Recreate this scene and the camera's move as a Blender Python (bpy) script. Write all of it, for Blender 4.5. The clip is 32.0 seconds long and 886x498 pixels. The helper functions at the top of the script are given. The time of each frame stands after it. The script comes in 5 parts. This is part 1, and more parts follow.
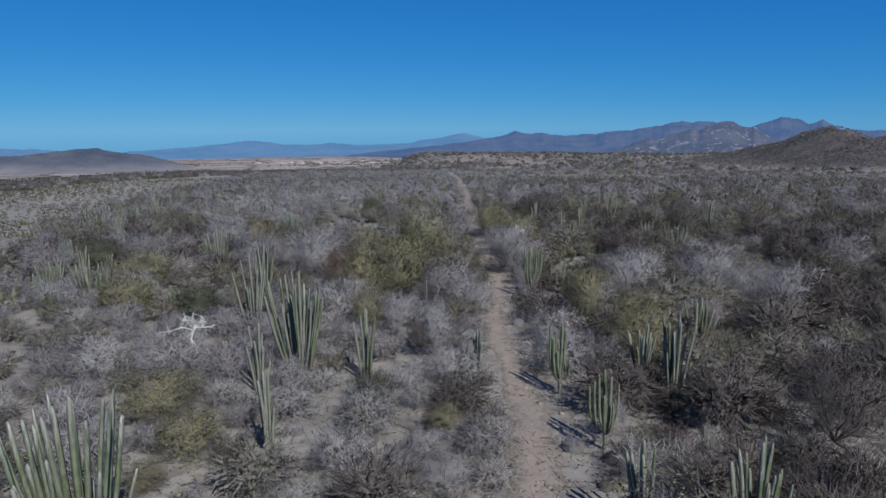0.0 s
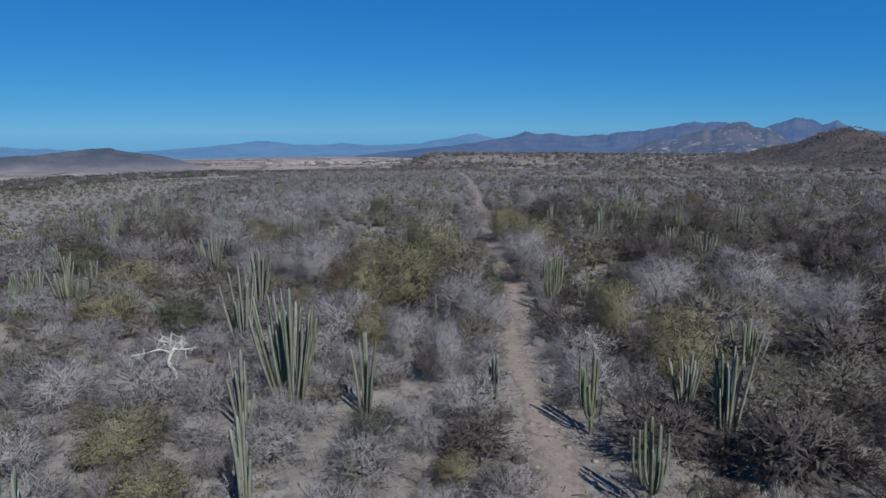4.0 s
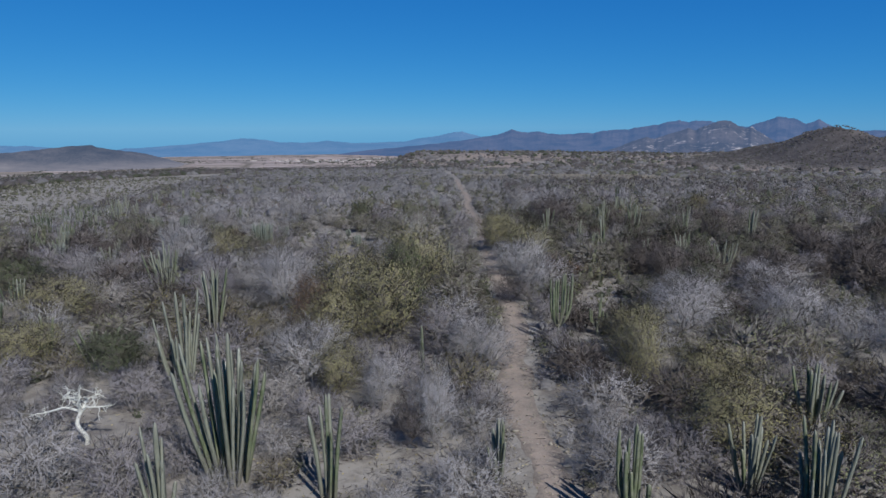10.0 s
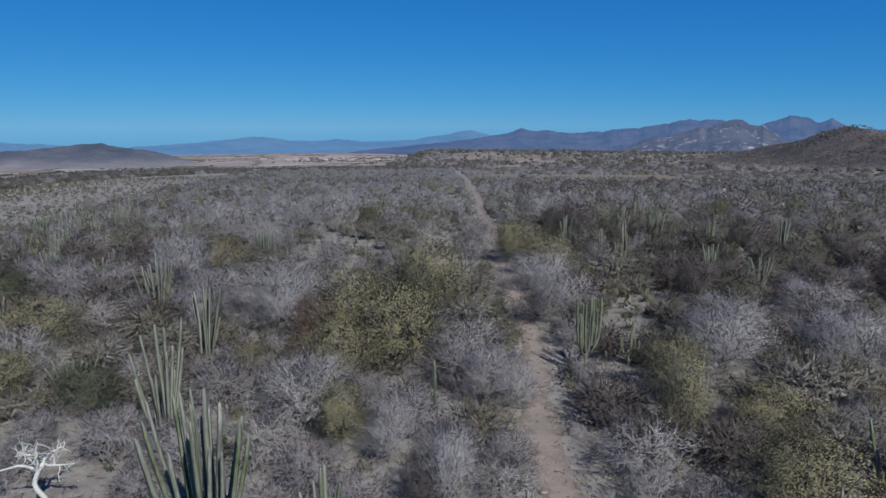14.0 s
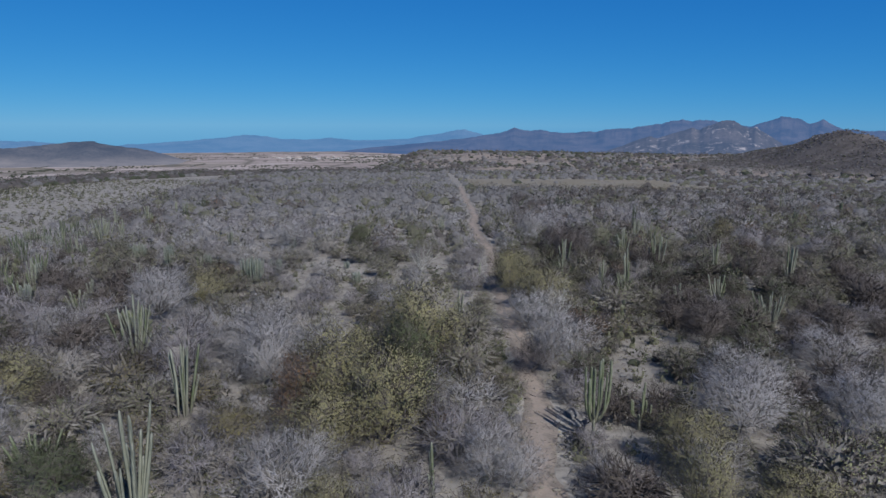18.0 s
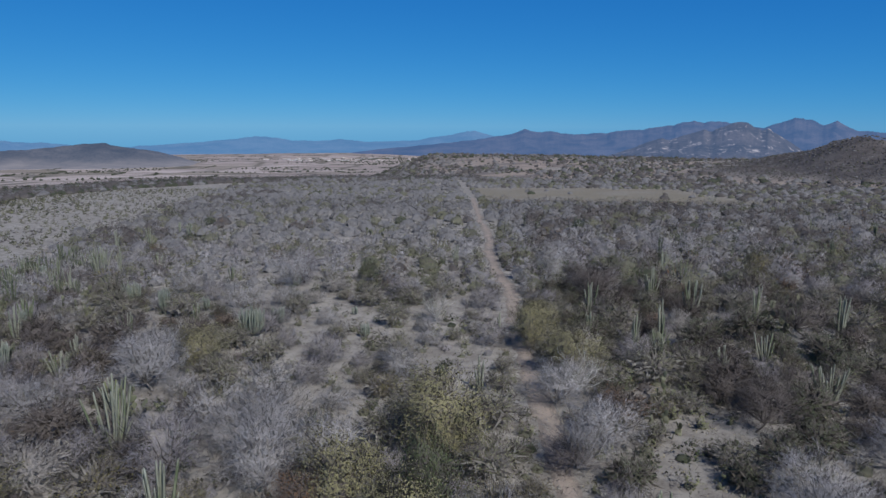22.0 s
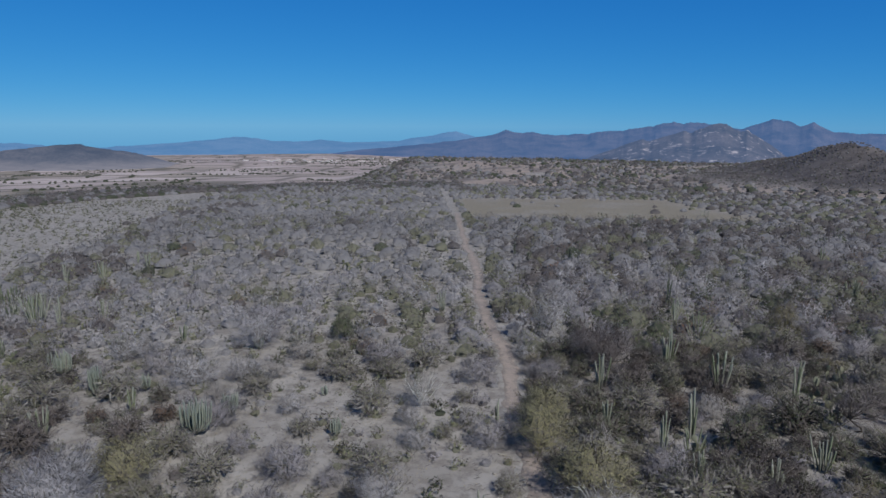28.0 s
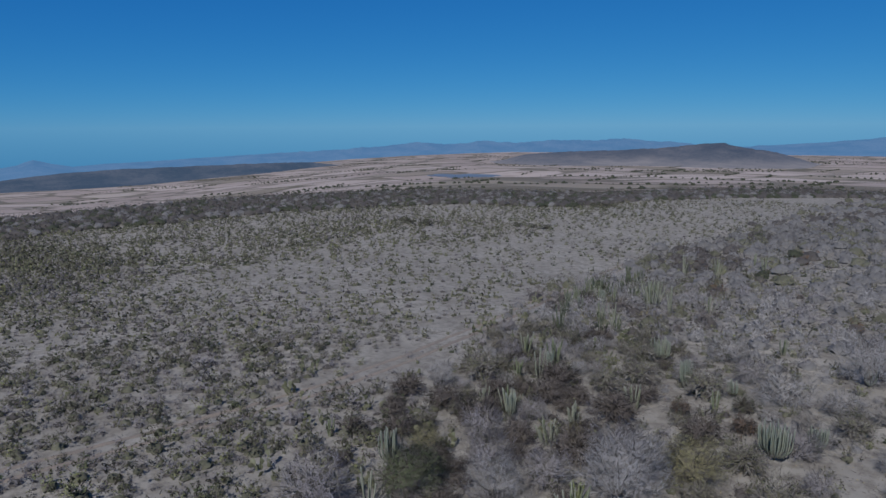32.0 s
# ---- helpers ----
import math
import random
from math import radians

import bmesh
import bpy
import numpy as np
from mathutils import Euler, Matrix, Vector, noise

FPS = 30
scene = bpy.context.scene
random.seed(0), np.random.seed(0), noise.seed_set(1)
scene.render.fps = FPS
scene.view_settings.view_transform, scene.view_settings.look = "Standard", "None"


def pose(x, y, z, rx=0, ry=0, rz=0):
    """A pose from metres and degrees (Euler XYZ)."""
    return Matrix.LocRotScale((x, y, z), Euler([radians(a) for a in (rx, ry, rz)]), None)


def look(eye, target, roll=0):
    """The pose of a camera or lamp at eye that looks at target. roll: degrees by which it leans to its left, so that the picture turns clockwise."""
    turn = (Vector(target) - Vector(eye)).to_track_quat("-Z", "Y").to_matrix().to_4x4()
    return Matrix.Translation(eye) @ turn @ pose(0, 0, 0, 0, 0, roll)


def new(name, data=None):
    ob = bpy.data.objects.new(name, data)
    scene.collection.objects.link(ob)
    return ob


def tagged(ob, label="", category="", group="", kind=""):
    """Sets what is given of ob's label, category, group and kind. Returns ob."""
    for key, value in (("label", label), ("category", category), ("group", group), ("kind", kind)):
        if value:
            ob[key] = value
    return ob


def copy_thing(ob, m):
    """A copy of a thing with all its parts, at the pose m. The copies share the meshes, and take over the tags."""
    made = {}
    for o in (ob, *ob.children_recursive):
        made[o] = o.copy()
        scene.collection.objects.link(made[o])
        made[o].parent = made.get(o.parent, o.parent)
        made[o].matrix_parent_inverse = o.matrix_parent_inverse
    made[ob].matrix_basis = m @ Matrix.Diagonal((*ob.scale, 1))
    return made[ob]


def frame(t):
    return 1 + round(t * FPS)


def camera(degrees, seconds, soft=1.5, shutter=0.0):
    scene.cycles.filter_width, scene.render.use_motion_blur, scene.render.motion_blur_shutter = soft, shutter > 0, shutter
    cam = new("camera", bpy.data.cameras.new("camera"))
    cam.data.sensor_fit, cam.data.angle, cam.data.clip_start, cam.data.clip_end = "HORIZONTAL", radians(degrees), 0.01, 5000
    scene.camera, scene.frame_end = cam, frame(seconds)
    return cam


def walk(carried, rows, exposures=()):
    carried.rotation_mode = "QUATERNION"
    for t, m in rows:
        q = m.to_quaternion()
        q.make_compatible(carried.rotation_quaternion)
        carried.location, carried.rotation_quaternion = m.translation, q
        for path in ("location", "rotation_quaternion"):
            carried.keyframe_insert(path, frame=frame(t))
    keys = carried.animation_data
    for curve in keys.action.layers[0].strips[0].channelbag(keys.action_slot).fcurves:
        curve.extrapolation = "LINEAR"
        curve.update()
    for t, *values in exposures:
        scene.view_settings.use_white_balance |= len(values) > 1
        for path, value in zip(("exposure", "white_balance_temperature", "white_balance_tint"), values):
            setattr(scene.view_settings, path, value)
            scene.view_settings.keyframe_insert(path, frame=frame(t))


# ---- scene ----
cam = camera(66.0, 32.0, soft=1.5)
EXPOSURES = [(0.0, -0.28), (28.5, -0.28), (30.0, -0.38), (31.0, -0.48), (32.0, -0.55)]
PATH = [
    (0, (-0.000, 0.000, 11.000), (0.313, 19.699, 7.560), -0.38),
    (0.5, (0.001, 0.633, 10.951), (0.287, 20.332, 7.504), -0.39),
    (1, (0.046, 1.257, 10.873), (0.320, 20.961, 7.460), -0.47),
    (1.5, (0.068, 1.757, 10.834), (0.363, 21.461, 7.418), -0.47),
    (2, (0.041, 2.199, 10.828), (0.340, 21.899, 7.387), -0.37),
    (2.5, (0.027, 2.658, 10.837), (0.329, 22.356, 7.392), -0.40),
    (3, (0.016, 3.113, 10.843), (0.221, 22.812, 7.397), -0.33),
    (3.5, (0.008, 3.636, 10.838), (0.087, 23.340, 7.409), -0.32),
    (5.5, (-0.044, 5.908, 10.757), (-0.072, 25.611, 7.322), -0.30),
    (6, (-0.063, 6.582, 10.736), (0.009, 26.280, 7.275), -0.25),
    (6.5, (-0.099, 7.281, 10.712), (0.009, 26.975, 7.227), -0.17),
    (7, (-0.120, 7.925, 10.713), (0.032, 27.617, 7.220), -0.18),
    (7.5, (-0.161, 8.473, 10.720), (0.023, 28.157, 7.180), -0.15),
    (8, (-0.197, 9.005, 10.698), (0.022, 28.697, 7.209), -0.12),
    (8.5, (-0.201, 9.524, 10.710), (0.042, 29.215, 7.214), -0.08),
    (9, (-0.152, 9.994, 10.743), (0.196, 29.686, 7.261), -0.11),
    (9.5, (-0.125, 10.430, 10.753), (0.294, 30.116, 7.252), -0.10),
    (10, (-0.079, 10.808, 10.706), (0.353, 30.497, 7.220), -0.15),
    (10.5, (-0.120, 11.194, 10.699), (0.288, 30.888, 7.235), -0.16),
    (11, (-0.156, 11.629, 10.732), (0.160, 31.326, 7.276), -0.15),
    (11.5, (-0.112, 12.056, 10.779), (0.201, 31.751, 7.317), -0.13),
    (12, (-0.139, 12.481, 10.845), (0.249, 32.175, 7.382), -0.15),
    (12.5, (-0.184, 12.933, 10.922), (0.182, 32.624, 7.438), -0.11),
    (13, (-0.230, 13.385, 11.005), (0.093, 33.075, 7.507), -0.09),
    (13.5, (-0.249, 13.915, 11.053), (-0.015, 33.602, 7.536), -0.10),
    (14, (-0.263, 14.391, 11.111), (-0.098, 34.076, 7.583), -0.08),
    (14.5, (-0.298, 14.870, 11.133), (-0.156, 34.552, 7.586), -0.13),
    (16.5, (-0.399, 16.129, 11.969), (0.020, 35.804, 8.401), 0.14),
    (17, (-0.386, 16.425, 12.367), (-0.036, 36.109, 8.843), 0.11),
    (17.5, (-0.388, 16.795, 12.767), (-0.018, 36.475, 9.225), 0.17),
    (18, (-0.445, 17.239, 13.163), (-0.063, 36.915, 9.602), 0.21),
    (18.5, (-0.526, 17.755, 13.556), (-0.148, 37.431, 9.988), 0.23),
    (19, (-0.644, 18.372, 13.942), (-0.282, 38.046, 10.365), 0.20),
    (19.5, (-0.725, 19.006, 14.323), (-0.434, 38.676, 10.716), 0.24),
    (20, (-0.767, 19.546, 14.658), (-0.655, 39.222, 11.072), 0.20),
    (20.5, (-0.872, 20.323, 14.961), (-0.844, 40.005, 11.411), 0.24),
    (21, (-0.914, 21.179, 15.274), (-0.915, 40.861, 11.720), 0.26),
    (21.5, (-0.904, 21.953, 15.639), (-0.887, 41.637, 12.097), 0.23),
    (22, (-0.895, 22.785, 16.040), (-0.802, 42.470, 12.505), 0.20),
    (22.5, (-0.925, 23.669, 16.449), (-0.781, 43.355, 12.925), 0.19),
    (23, (-0.974, 24.539, 16.857), (-0.839, 44.227, 13.339), 0.20),
    (23.5, (-1.084, 25.620, 17.173), (-0.946, 45.309, 13.664), 0.27),
    (24, (-1.034, 26.770, 17.531), (-0.874, 46.458, 14.016), 0.21),
    (24.5, (-1.077, 27.770, 17.884), (-0.926, 47.457, 14.362), 0.21),
    (25, (-1.120, 28.743, 18.266), (-0.961, 48.427, 14.731), 0.22),
    (25.5, (-1.145, 29.701, 18.603), (-0.980, 49.385, 15.063), 0.22),
    (27.5, (-1.241, 32.455, 19.352), (-0.745, 52.132, 15.806), 0.27),
    (28, (-1.176, 32.875, 19.348), (-0.545, 52.551, 15.818), 0.28),
    (28.5, (-1.187, 32.961, 19.396), (-0.504, 52.635, 15.866), 0.38),
    (29, (-1.410, 32.965, 19.326), (-1.619, 52.652, 15.810), 0.39),
    (29.5, (-1.532, 33.577, 19.120), (-4.935, 52.980, 15.660), 0.62),
    (30, (-1.542, 34.258, 18.841), (-8.001, 52.873, 15.411), 0.22),
    (30.5, (-1.131, 34.487, 18.931), (-10.562, 51.786, 15.496), -0.08),
    (31, (-1.338, 34.764, 18.871), (-13.544, 50.230, 15.434), -0.15),
    (31.5, (-0.920, 34.757, 19.164), (-14.780, 48.752, 15.690), -0.38),
    (32, (-0.406, 34.282, 19.619), (-15.088, 47.392, 16.079), -0.35),
]
walk(cam, [(t, look(eye, target, roll)) for t, eye, target, roll in PATH], EXPOSURES)

# ---- the plan, in metres ----
TRACK_W = 1.0
TRACK = ((-30, 20, 26, 31, 40, 44, 50, 58, 63, 71, 81, 93, 100, 108, 116, 126, 137, 155, 170, 195, 240), (2.4, 3.2, 3.6, 3.7, 3.7, 4.1, 4.9, 5.3, 5.0, 5.4, 5.5, 6.3, 5.6, 5.5, 5.9, 6.7, 7.3, 7.0, 7.5, 8.2, 9.2))
EDGE = ((0, 30, 55, 70, 85, 105, 130, 165, 210, 260, 320, 420), (-13, -22, -31, -39.5, -46, -54, -63, -69, -74, -79, -87, -96))
RUT = ((18, 45, 62, 72, 85, 100, 125, 150), (-44.0, -44.6, -44.9, -46.6, -51.0, -56.0, -64.5, -71.0))
RIM = ((-100, -80, -60, -45, -33, -20, -10, 0, 12, 25, 45, 100), (225, 240, 300, 335, 325, 380, 430, 425, 385, 345, 310, 300))
MEADOW = (211.0, 302.0, 12.0, 94.0)
# x, y, height, half widths of the scrub-covered hill and its shoulders
# a pond among the fields: where, how high, how large
POND = (-1040, 1030, -84.0, 82, 60)
HILLS = ((252, 428, 28.0, 36, 100), (312, 440, 23.0, 52, 110), (200, 450, 9.5, 46, 85), (410, 400, 28.0, 70, 90))


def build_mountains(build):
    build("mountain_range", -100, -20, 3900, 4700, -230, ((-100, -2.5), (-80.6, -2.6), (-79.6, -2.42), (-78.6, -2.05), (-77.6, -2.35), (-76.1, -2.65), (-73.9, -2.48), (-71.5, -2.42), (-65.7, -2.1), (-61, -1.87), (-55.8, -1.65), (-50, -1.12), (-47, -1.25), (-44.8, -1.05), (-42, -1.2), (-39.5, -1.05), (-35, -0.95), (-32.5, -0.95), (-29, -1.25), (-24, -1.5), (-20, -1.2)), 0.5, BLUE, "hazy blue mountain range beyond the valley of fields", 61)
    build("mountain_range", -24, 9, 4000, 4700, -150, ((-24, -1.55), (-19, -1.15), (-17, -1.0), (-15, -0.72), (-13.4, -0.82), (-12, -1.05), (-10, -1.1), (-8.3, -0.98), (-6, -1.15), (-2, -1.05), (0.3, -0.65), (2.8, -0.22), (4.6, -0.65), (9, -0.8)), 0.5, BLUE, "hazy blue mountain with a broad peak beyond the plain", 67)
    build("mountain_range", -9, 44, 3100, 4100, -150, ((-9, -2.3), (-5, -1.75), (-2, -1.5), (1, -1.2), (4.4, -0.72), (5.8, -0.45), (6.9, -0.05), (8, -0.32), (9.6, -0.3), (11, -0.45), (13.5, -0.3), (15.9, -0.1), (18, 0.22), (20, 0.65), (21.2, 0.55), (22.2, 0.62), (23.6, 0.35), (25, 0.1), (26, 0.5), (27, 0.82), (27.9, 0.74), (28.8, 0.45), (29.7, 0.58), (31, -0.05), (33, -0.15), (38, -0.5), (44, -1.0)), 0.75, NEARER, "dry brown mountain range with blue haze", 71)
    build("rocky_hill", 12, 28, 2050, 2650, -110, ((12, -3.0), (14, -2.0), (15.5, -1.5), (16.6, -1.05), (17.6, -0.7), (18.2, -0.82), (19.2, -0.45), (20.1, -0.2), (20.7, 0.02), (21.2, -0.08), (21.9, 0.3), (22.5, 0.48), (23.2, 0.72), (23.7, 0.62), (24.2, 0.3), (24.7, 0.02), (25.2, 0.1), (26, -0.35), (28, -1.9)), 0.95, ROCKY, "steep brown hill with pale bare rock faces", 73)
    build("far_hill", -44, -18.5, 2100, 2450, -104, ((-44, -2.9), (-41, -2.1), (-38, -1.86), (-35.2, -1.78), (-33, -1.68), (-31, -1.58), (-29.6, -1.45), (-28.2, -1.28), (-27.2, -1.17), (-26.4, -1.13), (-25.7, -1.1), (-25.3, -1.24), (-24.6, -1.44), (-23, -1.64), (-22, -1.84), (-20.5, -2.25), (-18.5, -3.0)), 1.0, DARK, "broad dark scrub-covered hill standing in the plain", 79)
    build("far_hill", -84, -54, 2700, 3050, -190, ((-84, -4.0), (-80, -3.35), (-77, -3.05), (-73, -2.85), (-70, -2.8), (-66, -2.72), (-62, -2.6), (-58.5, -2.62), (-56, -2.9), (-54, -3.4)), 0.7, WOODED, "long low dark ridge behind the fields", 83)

# ---- world, sun and exposure ----
SUN_AZ, SUN_EL = radians(152), radians(44)
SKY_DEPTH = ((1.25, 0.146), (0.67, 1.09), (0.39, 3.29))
world = bpy.data.worlds.new("world")
scene.world = world
world.use_nodes = True
wn = world.node_tree
sky = wn.nodes.new("ShaderNodeTexSky")
sky.sky_type = "NISHITA"
sky.sun_disc = False
sky.sun_elevation, sky.sun_rotation = SUN_EL, SUN_AZ
sky.altitude, sky.air_density, sky.dust_density, sky.ozone_density = 1500, 0.7, 0.0, 6.0
bg = wn.nodes["Background"]
bg.inputs["Strength"].default_value = 0.1


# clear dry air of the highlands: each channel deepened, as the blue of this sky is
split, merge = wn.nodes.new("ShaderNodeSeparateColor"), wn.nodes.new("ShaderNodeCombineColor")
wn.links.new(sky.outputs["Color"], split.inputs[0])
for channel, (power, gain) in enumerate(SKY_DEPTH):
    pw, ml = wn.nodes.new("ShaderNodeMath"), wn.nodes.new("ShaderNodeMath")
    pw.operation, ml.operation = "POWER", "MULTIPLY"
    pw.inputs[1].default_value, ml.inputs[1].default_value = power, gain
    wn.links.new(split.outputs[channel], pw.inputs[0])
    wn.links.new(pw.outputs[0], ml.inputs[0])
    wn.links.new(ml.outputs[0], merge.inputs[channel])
# the sky above the view is dimmed towards the zenith, to weaken blue fill
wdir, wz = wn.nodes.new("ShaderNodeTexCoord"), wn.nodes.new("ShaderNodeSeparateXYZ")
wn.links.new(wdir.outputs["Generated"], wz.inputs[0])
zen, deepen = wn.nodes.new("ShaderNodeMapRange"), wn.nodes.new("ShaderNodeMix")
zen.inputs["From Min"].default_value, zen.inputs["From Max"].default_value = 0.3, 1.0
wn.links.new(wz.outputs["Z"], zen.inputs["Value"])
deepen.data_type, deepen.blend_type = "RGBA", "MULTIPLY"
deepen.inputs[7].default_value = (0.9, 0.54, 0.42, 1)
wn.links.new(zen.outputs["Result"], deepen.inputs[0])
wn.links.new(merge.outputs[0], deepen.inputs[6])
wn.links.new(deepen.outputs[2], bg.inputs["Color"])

sun_data = bpy.data.lights.new("sun", "SUN")
sun_data.energy, sun_data.angle, sun_data.color = 4.9, radians(0.53), (1.0, 0.975, 0.98)
sun = new("sun", sun_data)
to_sun = Vector((math.sin(SUN_AZ) * math.cos(SUN_EL), math.cos(SUN_AZ) * math.cos(SUN_EL), math.sin(SUN_EL)))
sun.matrix_basis = Matrix.Translation((0, 0, 60)) @ to_sun.to_track_quat("Z", "Y").to_matrix().to_4x4()

# ---- small numeric helpers ----
def value_noise(x, y, size, seed=0):
    """Smooth noise from 0 to 1 whose patches are about size metres across."""
    x, y = np.asarray(x, float) / size, np.asarray(y, float) / size
    xi, yi = np.floor(x).astype(np.int64), np.floor(y).astype(np.int64)
    fx, fy = x - xi, y - yi
    fx, fy = fx * fx * (3 - 2 * fx), fy * fy * (3 - 2 * fy)

    def h(i, j):
        n = (i * 374761393 + j * 668265263 + seed * 974711) & 0x7FFFFFFF
        n = ((n ^ (n >> 13)) * 1274126177) & 0x7FFFFFFF
        return ((n ^ (n >> 16)) & 0xFFFF) / 65535.0

    a, b, c, d = h(xi, yi), h(xi + 1, yi), h(xi, yi + 1), h(xi + 1, yi + 1)
    return (a + (b - a) * fx) + ((c + (d - c) * fx) - (a + (b - a) * fx)) * fy


def fractal(x, y, size, seed=0, octaves=4):
    total, gain, norm = 0.0, 1.0, 0.0
    for k in range(octaves):
        total = total + gain * value_noise(x, y, size / 2**k, seed + 17 * k)
        norm += gain
        gain *= 0.5
    return total / norm


def ramp(v, a, b):
    s = np.clip((v - a) / (b - a), 0, 1)
    return s * s * (3 - 2 * s)


def track_x(y):
    """The middle of the dirt track."""
    y = np.asarray(y, float)
    return np.interp(y, *TRACK) + 0.16 * np.sin(y * 0.31)


def edge_x(y):
    """The border between the thorn scrub and the open clearing."""
    y = np.asarray(y, float)
    return np.interp(y, *EDGE) + 1.6 * np.sin(y * 0.11)


def rut_x(y):
    """The middle of the old wheel track across the clearing."""
    y = np.asarray(y, float)
    return np.interp(y, *RUT) + 0.3 * np.sin(y * 0.16)


def rim_at(az):
    """How far off the flat top ends, by bearing."""
    return np.interp(az, *RIM)


def hill_rise(x, y):
    """Height of the dark hill over the land it stands on."""
    wob = 0.74 + 0.54 * fractal(x, y, 40, 21, 5)
    top = 0.0
    for hx, hy, tall, wx, wy in HILLS:
        top = np.maximum(top, tall * np.exp(-((((x - hx) / wx) ** 2 + ((y - hy) / wy) ** 2) ** 0.68)))
    return top * wob


def height(x, y):
    """The lie of the land."""
    x, y = np.asarray(x, float), np.asarray(y, float)
    r, az = np.hypot(x, y), np.degrees(np.arctan2(x, y))
    z = 0.35 * (fractal(x, y, 30, 3, 2) - 0.5) * ramp(np.abs(x - track_x(y)), 1, 9)
    # the flat top sinks gently outwards, sooner on the side of the clearing
    ahead = np.interp(r, (0, 100, 135, 200, 300, 450, 5000), (0, -0.4, -1.6, -4.3, -8.5, -14.5, -14.5))
    aside = np.interp(r, (0, 60, 90, 150, 200, 340, 5000), (0, 0, -1.3, -5.0, -7.2, -10.0, -10.0))
    z = z + ahead + (aside - ahead) * ramp(-az, 12, 26)
    rim = rim_at(az) + 20 * (fractal(x, y, 160, 5, 2) - 0.5)
    # beyond its rim the valley of fields, and towards the right a rise of dry grass and rock
    valley = np.interp(r - rim, (0, 60, 200, 500, 1000, 1800, 4500), (0, -6, -20, -38, -64, -90, -145)) * (1 + 0.75 * ramp(-az, 42, 78))
    rise = np.interp(r - rim, (0, 30, 80, 180, 330, 450, 620, 1100, 3000), (0, -1.5, -2.5, -2.5, -1.5, -3.5, -18, -62, -120))
    rise = rise + 5.0 * (fractal(x, y, 90, 11, 5) - 0.5) * ramp(r - rim, 30, 120)
    z = z + valley + (rise - valley) * ramp(az, -7, 0)
    z = z + 14 * (fractal(x, y, 600, 9, 3) - 0.5) * ramp(r, 900, 1600)
    # level bed of the pond
    level = 1 - ramp(np.hypot(x - POND[0], y - POND[1]), 110, 260)
    z = z + (POND[2] - z) * level
    return z + hill_rise(x, y)


# ---- materials ----
def node_mat(name, rough=0.9):
    m = bpy.data.materials.new(name)
    m.use_nodes = True
    b = m.node_tree.nodes["Principled BSDF"]
    b.inputs["Roughness"].default_value = rough
    b.inputs["Specular IOR Level"].default_value = 0.25
    return m, m.node_tree.nodes, m.node_tree.links, b


def mix_rgb(nt, links, fac, a, b, mode="MIX"):
    n = nt.new("ShaderNodeMix")
    n.data_type, n.blend_type = "RGBA", mode
    for sock, val in ((n.inputs[0], fac), (n.inputs[6], a), (n.inputs[7], b)):
        if isinstance(val, bpy.types.NodeSocket):
            links.new(val, sock)
        elif isinstance(val, (int, float)):
            sock.default_value = val
        else:
            sock.default_value = (*val, 1)
    return n.outputs[2]


def noise_node(nt, links, vec, scale, detail=4, rough=0.6):
    n = nt.new("ShaderNodeTexNoise")
    n.inputs["Scale"].default_value, n.inputs["Detail"].default_value = scale, detail
    n.inputs["Roughness"].default_value = rough
    links.new(vec, n.inputs["Vector"])
    return n.outputs["Fac"]


def stretch(nt, links, val, lo, hi, a=0.0, b=1.0):
    n = nt.new("ShaderNodeMapRange")
    n.inputs["From Min"].default_value, n.inputs["From Max"].default_value = lo, hi
    n.inputs["To Min"].default_value, n.inputs["To Max"].default_value = a, b
    links.new(val, n.inputs["Value"])
    return n.outputs["Result"]


